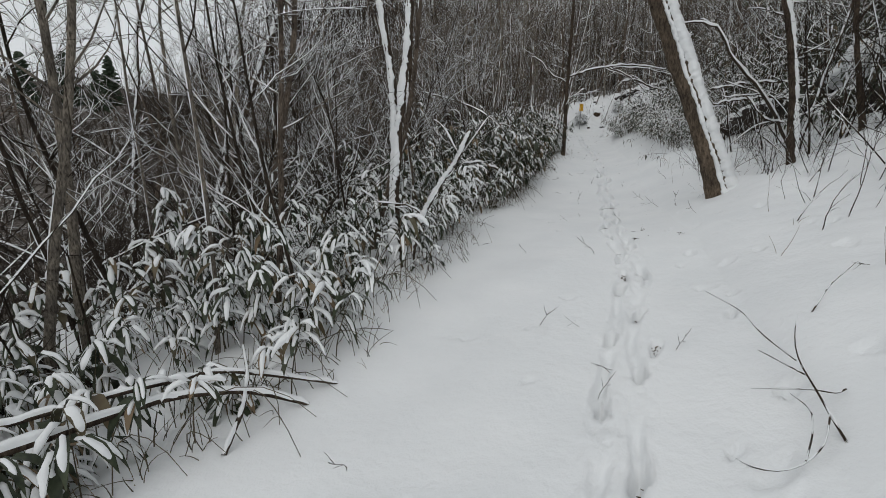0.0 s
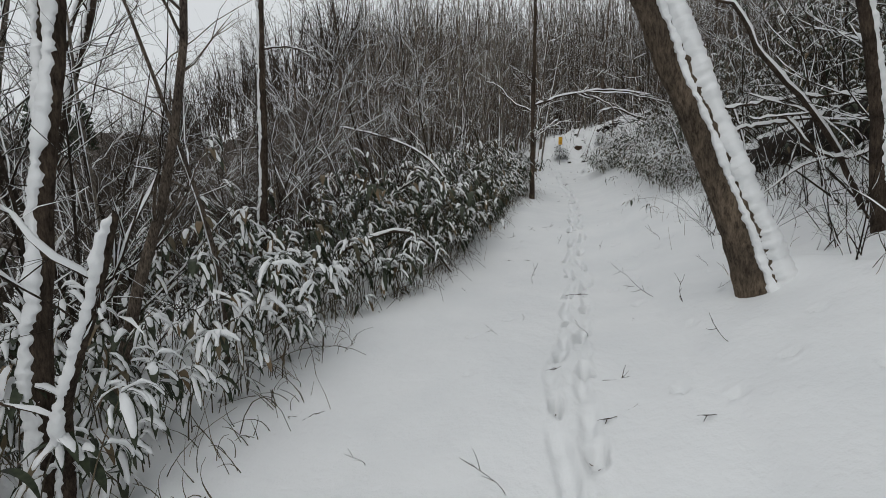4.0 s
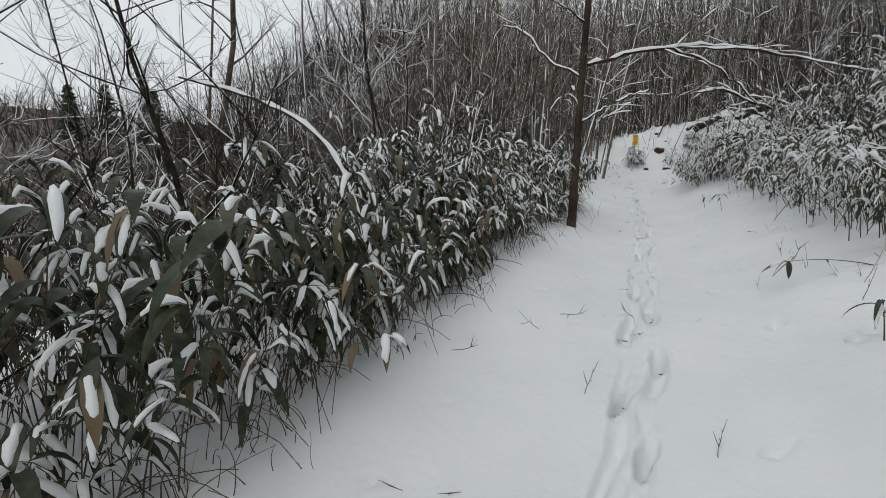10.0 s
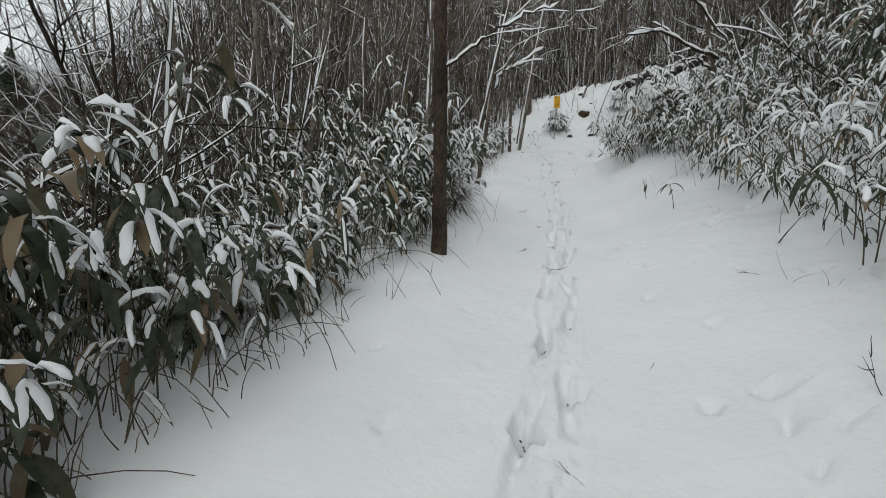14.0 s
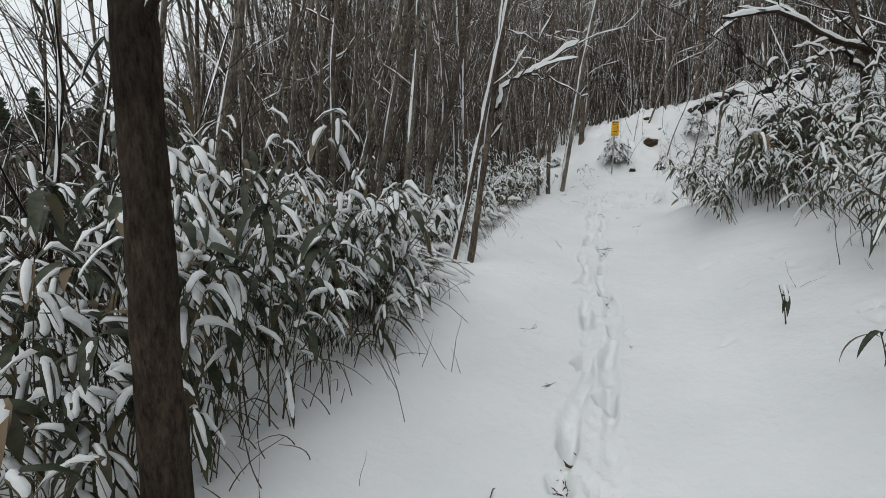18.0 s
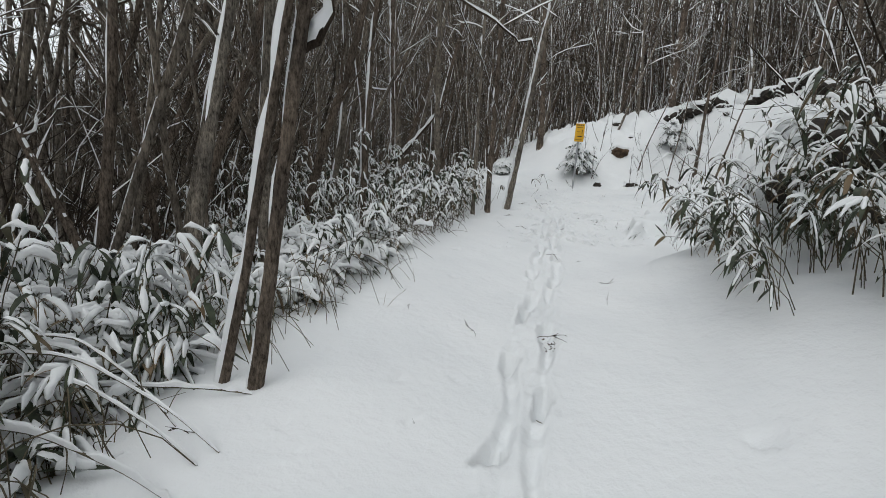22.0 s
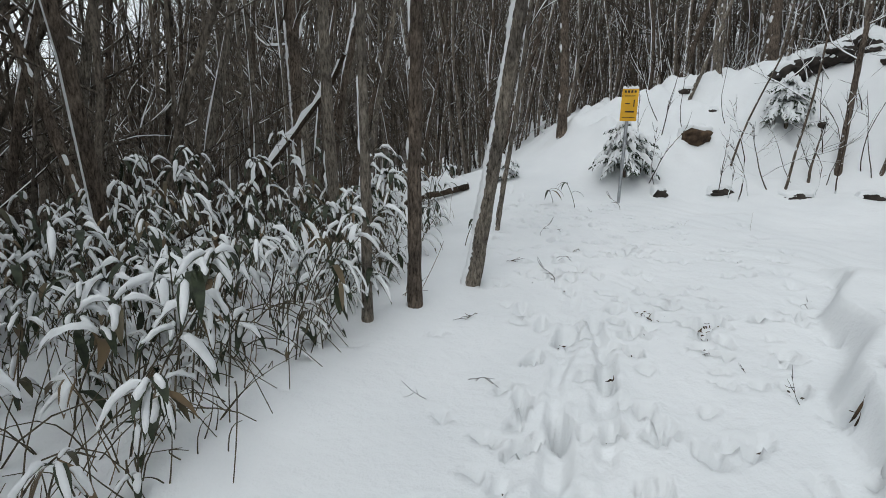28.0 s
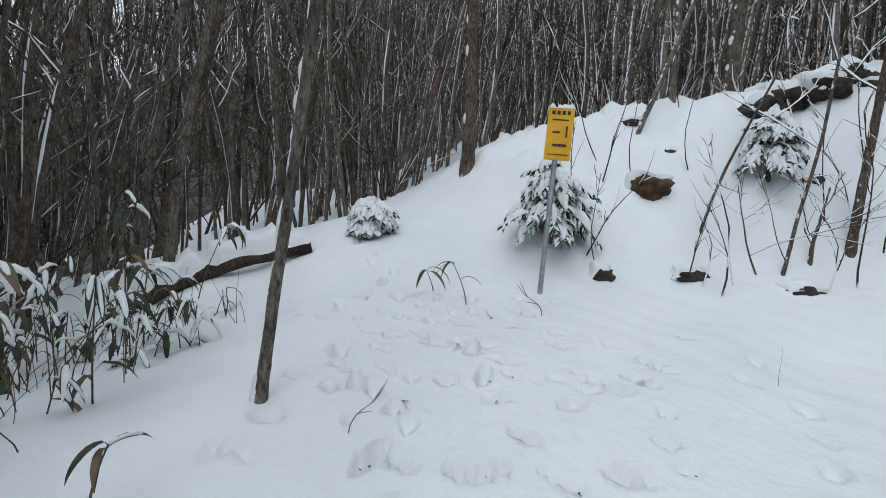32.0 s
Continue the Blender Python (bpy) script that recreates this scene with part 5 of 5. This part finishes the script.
lump("snowy_boulder", on_ground(8.4, 8.9, 0.3), (1.1, 0.7, 0.45), 417, ROCK, "large boulder on the bank, snow on top", "rock", 0.14, 30, 0.2)


for n, (x, y, s, h) in enumerate(((7.4, 8.1, 0.7, 0.3), (8.2, 8.3, 0.75, 0.35), (6.75, 10.75, 0.5, 0.22), (7.15, 10.45, 0.55, 0.3), (7.5, 10.1, 0.55, 0.36), (7.85, 9.65, 0.6, 0.42), (8.3, 9.2, 0.6, 0.45))):
    lump("bank_rock", on_ground(x, y, 0.3 * h), (s, 0.5 * s, h), 440 + n, ROCK, "dark rock overhanging the bank under snow", "rock", 0.12, -32, 0.45)



def log(name, pts, r, seed, label, depth=0.05, sides=12, bark=None):
    g = np.random.default_rng(seed)
    ob = empty_thing(name)
    line = np.array(pts, float)
    s = np.linspace(0, 1, 26)
    k = np.linspace(0, 1, len(line))
    fine = np.stack([np.interp(s, k, line[:, i]) for i in range(3)], -1)
    for _ in range(3):
        fine[1:-1] = (fine[:-2] + 2 * fine[1:-1] + fine[2:]) / 4
    rad = np.linspace(r[0], r[1], 26) * (1 + g.normal(0, 0.05, 26))
    mesh_part("wood", tubes(fine[None], rad[None], sides), bark or BARK_BARE, ob)
    mesh_part("snow_cap", snow_strips(g, fine[None], rad[None], depth, (0, 0, 1), 0.04), CAP, ob, "ridge of snow")
    return tagged(ob, label, "log")


def over(x, y, h):
    return (x, y, float(ground(x, y)) + h)


log("fallen_log", [over(4.55, 29.4, 0.04), over(5.02, 29.5, 0.1), over(5.6, 29.65, 0.14), over(6.2, 29.85, 0.05)], (0.075, 0.06), 421, "fallen log with a ridge of snow on it", 0.2)
g = np.random.default_rng(436)
for n in range(13):
    x = 11.3 + 0.27 * n + g.normal(0, 0.06)
    y = float(np.interp(x, (11.3, 12.3, 13.2, 14.8), (30.8, 30.72, 30.5, 29.9))) + g.normal(0, 0.05)
    lump("ledge_rock", on_ground(x, y, g.uniform(-0.02, 0.1)), (g.uniform(0.16, 0.3), g.uniform(0.16, 0.26), g.uniform(0.11, 0.2)), 700 + n, ROCK, "dark rock ledge under a lip of snow", "rock", g.uniform(0.07, 0.14), g.uniform(-40, 40), 0.3)
for n in range(12):
    x, y = g.uniform(8.9, 12.6), g.uniform(30.0, 31.3)
    lump("small_stone", on_ground(x, y, -0.01), (g.uniform(0.05, 0.13), g.uniform(0.05, 0.1), g.uniform(0.05, 0.08)), 720 + n, ROCK, "dark stone half buried in snow", "rock", 0.05, g.uniform(-60, 60), 0.2)
log("bent_branch", [(0.2, 8.75, 1.15), (0.8, 9.08, 1.36), (1.05, 9.35, 1.3), (1.3, 9.6, 1.1), (1.47, 9.72, 0.85), over(1.6, 9.85, -0.02)], (0.026, 0.012), 423, "bent branch carrying a ridge of snow", 0.022)
log("bent_branch", [(-0.6, 13.2, 3.3), (0.3, 13.0, 3.05), (1.05, 12.8, 2.72), (1.5, 12.5, 2.3), (1.85, 12.2, 1.5), over(2.05, 12.0, 0.0)], (0.012, 0.032), 424, "arching branch carrying snow above the bamboo", 0.03)
log("fallen_branch", [(-2.1, 1.2, 0.4), (-1.79, 1.71, 0.36), (-1.45, 2.23, 0.31), (-1.11, 2.4, 0.25), over(-0.83, 2.55, 0.0)], (0.022, 0.012), 425, "fallen branch under snow at the path's edge", 0.028)
log("fallen_branch", [(-2.2, 1.9, 0.3), (-1.7, 2.15, 0.36), (-1.3, 2.5, 0.33), over(-0.7, 2.75, 0.0)], (0.016, 0.010), 426, "fallen branch under snow at the path's edge", 0.022)
log("fallen_branch", [over(-1.13, 2.1, 0.0), (-1.1, 2.3, 0.2), (-1.15, 2.5, 0.3), (-1.3, 2.8, 0.35)], (0.014, 0.009), 427, "fallen branch under snow at the path's edge", 0.02)
log("fallen_branch", [(1.0, 15.7, 1.5), (1.63, 15.87, 1.62), (1.85, 16.15, 1.71), (2.5, 16.6, 1.6), over(3.1, 16.9, 0.0)], (0.03, 0.02), 428, "fallen stem under a ridge of snow", 0.03)
log("fallen_branch", [(0.5, 16.1, 1.75), (1.4, 16.7, 1.84), (2.2, 17.0, 1.7), over(2.9, 17.2, 0.0)], (0.028, 0.018), 429, "fallen stem under a ridge of snow", 0.03)
g = np.random.default_rng(455)
for n in range(13):
    y, tall = g.uniform(18.2, 20.0), g.uniform(0.12, 0.42)
    a, b = np.array(spot(g.uniform(-3.0, -2.3), y + g.normal(0, 0.2))), np.array(spot(g.uniform(-1.65, -1.2), y + g.normal(-0.2, 0.15)))
    log("bowed_culm", [a, a * 0.75 + b * 0.25 + (0, 0, tall), a * 0.45 + b * 0.55 + (0, 0, tall), a * 0.15 + b * 0.85 + (0, 0, tall * 0.45), b], (0.007, 0.004), 480 + n, "bamboo culm bowed to the ground under snow", 0.03 if n % 2 else 0.012, 6, CULM)

log("leaning_branch", [over(3.3, 26.4, -0.05), (4.0, 26.55, 2.95), (4.59, 26.7, 3.63), (5.12, 26.75, 4.27), (5.3, 26.6, 4.5)], (0.03, 0.018), 431, "broken branch leaning on a trunk, snow along it", 0.045)

# ---- twigs and grass in the snow ----
branchlet = empty_thing("fallen_twig")
bits = [[(1.66, 1.74, 0.31), (1.66, 1.84, 0.38), (1.71, 2.00, 0.43), (1.78, 2.21, 0.47), (1.89, 2.39, 0.54), (2.00, 2.52, 0.61)],
        [(1.87, 2.01, 0.41), (1.80, 1.98, 0.40), (1.73, 2.03, 0.40), (1.65, 2.11, 0.36), (1.58, 2.23, 0.30)],
        [(1.74, 2.10, 0.44), (1.76, 2.27, 0.42), (1.76, 2.46, 0.41)],
        [(1.80, 2.24, 0.45), (1.88, 2.62, 0.44), (1.96, 2.94, 0.48), (2.01, 3.46, 0.46)],
        [(1.66, 1.84, 0.38), (1.60, 1.77, 0.33), (1.52, 1.70, 0.30), (1.38, 1.65, 0.25), (1.28, 1.71, 0.21), (1.26, 1.82, 0.19)],
        [(1.43, 1.66, 0.29), (1.52, 1.75, 0.35), (1.63, 1.90, 0.37), (1.70, 2.12, 0.33)],
        [(2.26, 2.74, 0.53), (2.45, 2.86, 0.67), (2.64, 2.91, 0.80)]]
for n, pts in enumerate(bits):
    line = np.array(pts)
    s = np.linspace(0, 1, 14)
    fine = np.stack([np.interp(s, np.linspace(0, 1, len(line)), line[:, i]) for i in range(3)], -1)
    fine[1:-1] = (fine[:-2] + fine[1:-1] + fine[2:]) / 3
    top = 0.0062 if n == 0 else 0.0042
    stick = mesh_part("spur", tubes(fine[None], np.linspace(top, 0.0018, 14)[None], 5), BARK_BARE, branchlet)
    mesh_part("snow", snow_strips(np.random.default_rng(560 + n), fine[None], np.linspace(top, 0.002, 14)[None], 0.006, (0, 0, 1), 0.5), CAP, stick)
tagged(branchlet, "forked dark twig standing out of the snow", "twig")

twigs = []
for i in range(6):
    g = np.random.default_rng(500 + i)
    line = grow(g, (0, 0, -0.02), (g.normal(0, 1), g.normal(0, 1), 0.25), g.uniform(0.15, 0.4), 6, 0.2, 0.0)
    line[1:, 2] = np.maximum(line[1:, 2], 0.004)
    rods = [line]
    for _ in range(3):
        at, t = along(line, g.uniform(0.3, 0.9))
        rods.append(grow(g, at, t + g.normal(0, 0.6, 3) + (0, 0, 0.2), g.uniform(0.06, 0.16), 6, 0.1))
    ob = mesh_part("twig", tubes(np.array(rods), np.linspace(0.0035, 0.0014, 6)[None].repeat(4, 0), 4), BARK_BARE)
    twigs.append(tagged(ob, "thin dark twig lying in the snow", "twig", "twigs on the path"))
blades = []
for i in range(6):
    g = np.random.default_rng(520 + i)
    rods = [grow(g, (g.normal(0, 0.03), g.normal(0, 0.03), -0.03), (g.normal(0, 0.3), g.normal(0, 0.3), 1), g.uniform(0.12, 0.5), 6, 0.12, -0.05) for _ in range(int(g.integers(1, 5)))]
    ob = mesh_part("grass_stalk", tubes(np.array(rods), np.linspace(0.0028, 0.0012, 6)[None].repeat(len(rods), 0), 3), STRAW)
    blades.append(tagged(ob, "dry brown grass stalks poking through snow", "grass", "grass stalks at the path's edge"))
g = np.random.default_rng(540)
for n in range(126):
    y = g.uniform(1.5, 28.5)
    u = g.normal(0.1, 0.8)
    if n >= 84:
        y, u = g.uniform(0.8, 15) if n < 130 else g.uniform(23, 28), g.uniform(0.9, 2.6)
    ob = twigs[n % 6] if n < 6 else copy_thing(twigs[n % 6], Matrix.Identity(4))
    ob.matrix_basis = Matrix.Translation(spot(u, y)) @ pose(0, 0, 0, 0, 0, g.uniform(0, 360)) @ Matrix.Scale(g.uniform(0.4, 0.85), 4)
for n in range(220):
    y = g.uniform(0.5, 28.5)
    u = float(edge_u(y)) + 0.05 - abs(g.normal(0, 0.2)) + (0.4 if n % 11 == 0 else 0) if n % 4 else 1.3 + abs(g.normal(0, 0.6))
    ob = blades[n % 6] if n < 6 else copy_thing(blades[n % 6], Matrix.Identity(4))
    ob.matrix_basis = Matrix.Translation(spot(u, y)) @ pose(0, 0, 0, 0, 0, g.uniform(0, 360)) @ Matrix.Scale(g.uniform(0.5, 1.1), 4)
g = np.random.default_rng(545)
crumbs = []
for n, (aside, mid, deep, turn, wa, wb) in enumerate(PRINT_MARKS[:225]):
    if g.random() < 0.3:
        continue
    x = float(track_x(mid)) + aside
    k = g.uniform(0.5, 1.0)
    arc = np.linspace(-1.1, 1.1, 6) * g.uniform(0.5, 1.0) + g.normal(0, 0.25)
    ax, ay = x + wa * 0.9 * np.sin(arc), mid - wb * 0.8 * np.cos(arc)
    az = ground(ax, ay) - deep * 0.75 + g.normal(0, 0.004, 6)
    crumbs.append((np.stack([ax, ay, az], -1), np.array((0.001, 0.006, 0.009, 0.008, 0.005, 0.001)) * k))
    for _ in range(int(g.integers(0, 5))):
        at = (x + g.normal(0, 0.04), mid + g.normal(-0.04, 0.05), float(ground(x, mid)) - deep * 0.6)
        crumbs.append((grow(g, at, g.normal(0, 1, 3) * (1, 1, 0.3), g.uniform(0.012, 0.04), 6, 0.4), np.array((0.001, 0.003, 0.004, 0.0035, 0.002, 0.001)) * g.uniform(0.5, 1.2)))
for x, y in SOIL_SPOTS:
    for _ in range(20):
        a, b = x + g.normal(0, 0.04), y + g.normal(0, 0.05)
        line = grow(g, (a, b, float(ground(a, b)) - 0.035 + g.uniform(-0.02, 0.01)), g.normal(0, 1, 3) * (1, 1, 0.3), g.uniform(0.015, 0.06), 6, 0.4)
        crumbs.append((line, np.array((0.001, 0.003, 0.0042, 0.004, 0.003, 0.001)) * g.uniform(0.4, 1.1)))
litter = mesh_part("leaf_litter", tubes(np.array([c[0] for c in crumbs]), np.array([c[1] for c in crumbs]), 5), EARTH)
tagged(litter, "dark crumbs of leaf and soil in footprints", "leaf litter", kind="stuff")
saplings = []
for i in range(4):
    q = np.random.default_rng(570 + i)
    rods = [grow(q, (0, 0, -0.05), (q.normal(0, 0.25), q.normal(0, 0.2), 1), q.uniform(0.6, 1.5), 8, 0.12, 0.02)]
    for _ in range(5):
        at, t = along(rods[0], q.uniform(0.25, 0.95))
        rods.append(grow(q, at, t + q.normal(0, 0.5, 3), q.uniform(0.15, 0.5), 8, 0.14))
    thick = np.linspace(1, 0.3, 8)[None] * np.array([0.008] + [0.004] * 5)[:, None]
    ob = empty_thing("bare_sapling")
    mesh_part("stem", tubes(np.array(rods), thick, 5), BARK_BARE, ob)
    mesh_part("lodged_snow", snow_strips(q, np.array(rods), thick + 0.001, 0.008, (0, 0, 1), 0.5), CAP, ob)
    saplings.append(tagged(ob, "thin bare sapling poking out of snow", "sapling", "saplings on the bank"))
for n in range(92):
    x = g.uniform(8.7, 12.5)
    y = float(np.interp(x, (8.3, 11, 16), (29.3, 29.1, 27.0))) + g.uniform(-0.3, 2.3)
    if n % 3 == 2 or n > 48:
        y = g.uniform(3.5, 20) if n < 60 else g.uniform(3.0, 10.5)
        x = float(track_x(y)) + g.uniform(1.6, 3.4)
    ob = saplings[n % 4] if n < 4 else copy_thing(saplings[n % 4], Matrix.Identity(4))
    ob.matrix_basis = pose(x, y, float(ground(x, y)), 0, 0, g.uniform(0, 360)) @ Matrix.Scale(g.uniform(0.6, 1.2) * (1 if y > 24 else 0.55), 4)
for x, y, z, tall in ((-52.5, 68.3, 16.9, 7.0), (-53.5, 78.8, 18.5, 7.5), (-60.0, 70.0, 17.5, 8.0), (-58.0, 82.0, 17.0, 6.5)):
    q = np.random.default_rng(int(x * -10))
    ob = empty_thing("conifer", pose(x, y, float(ground(x, y))))
    top = z - float(ground(x, y))
    mesh_part("trunk", tubes(np.array([[(0, 0, -0.5), (0, 0, top * 0.5), (0, 0, top)]]), np.array([[0.25, 0.18, 0.05]]), 6), BARK_BROWN, ob)
    rods = []
    for _ in range(170):
        h = q.uniform(max(0.3, top - tall), top)
        a = q.uniform(0, 6.28)
        ln = 0.35 + 2.0 * ((top - h) / tall) ** 0.7 * q.uniform(0.5, 1.1)
        rods.append(grow(q, (0, 0, h), (math.cos(a), math.sin(a), 0.1), ln, 4, 0.15, -0.1))
    mesh_part("crown", tubes(np.array(rods), np.array([0.10, 0.24, 0.20, 0.04])[None].repeat(170, 0), 5), NEEDLE, ob)
    tagged(ob, "dark conifer standing above leafless woods", "conifer", "conifers on the far hill")
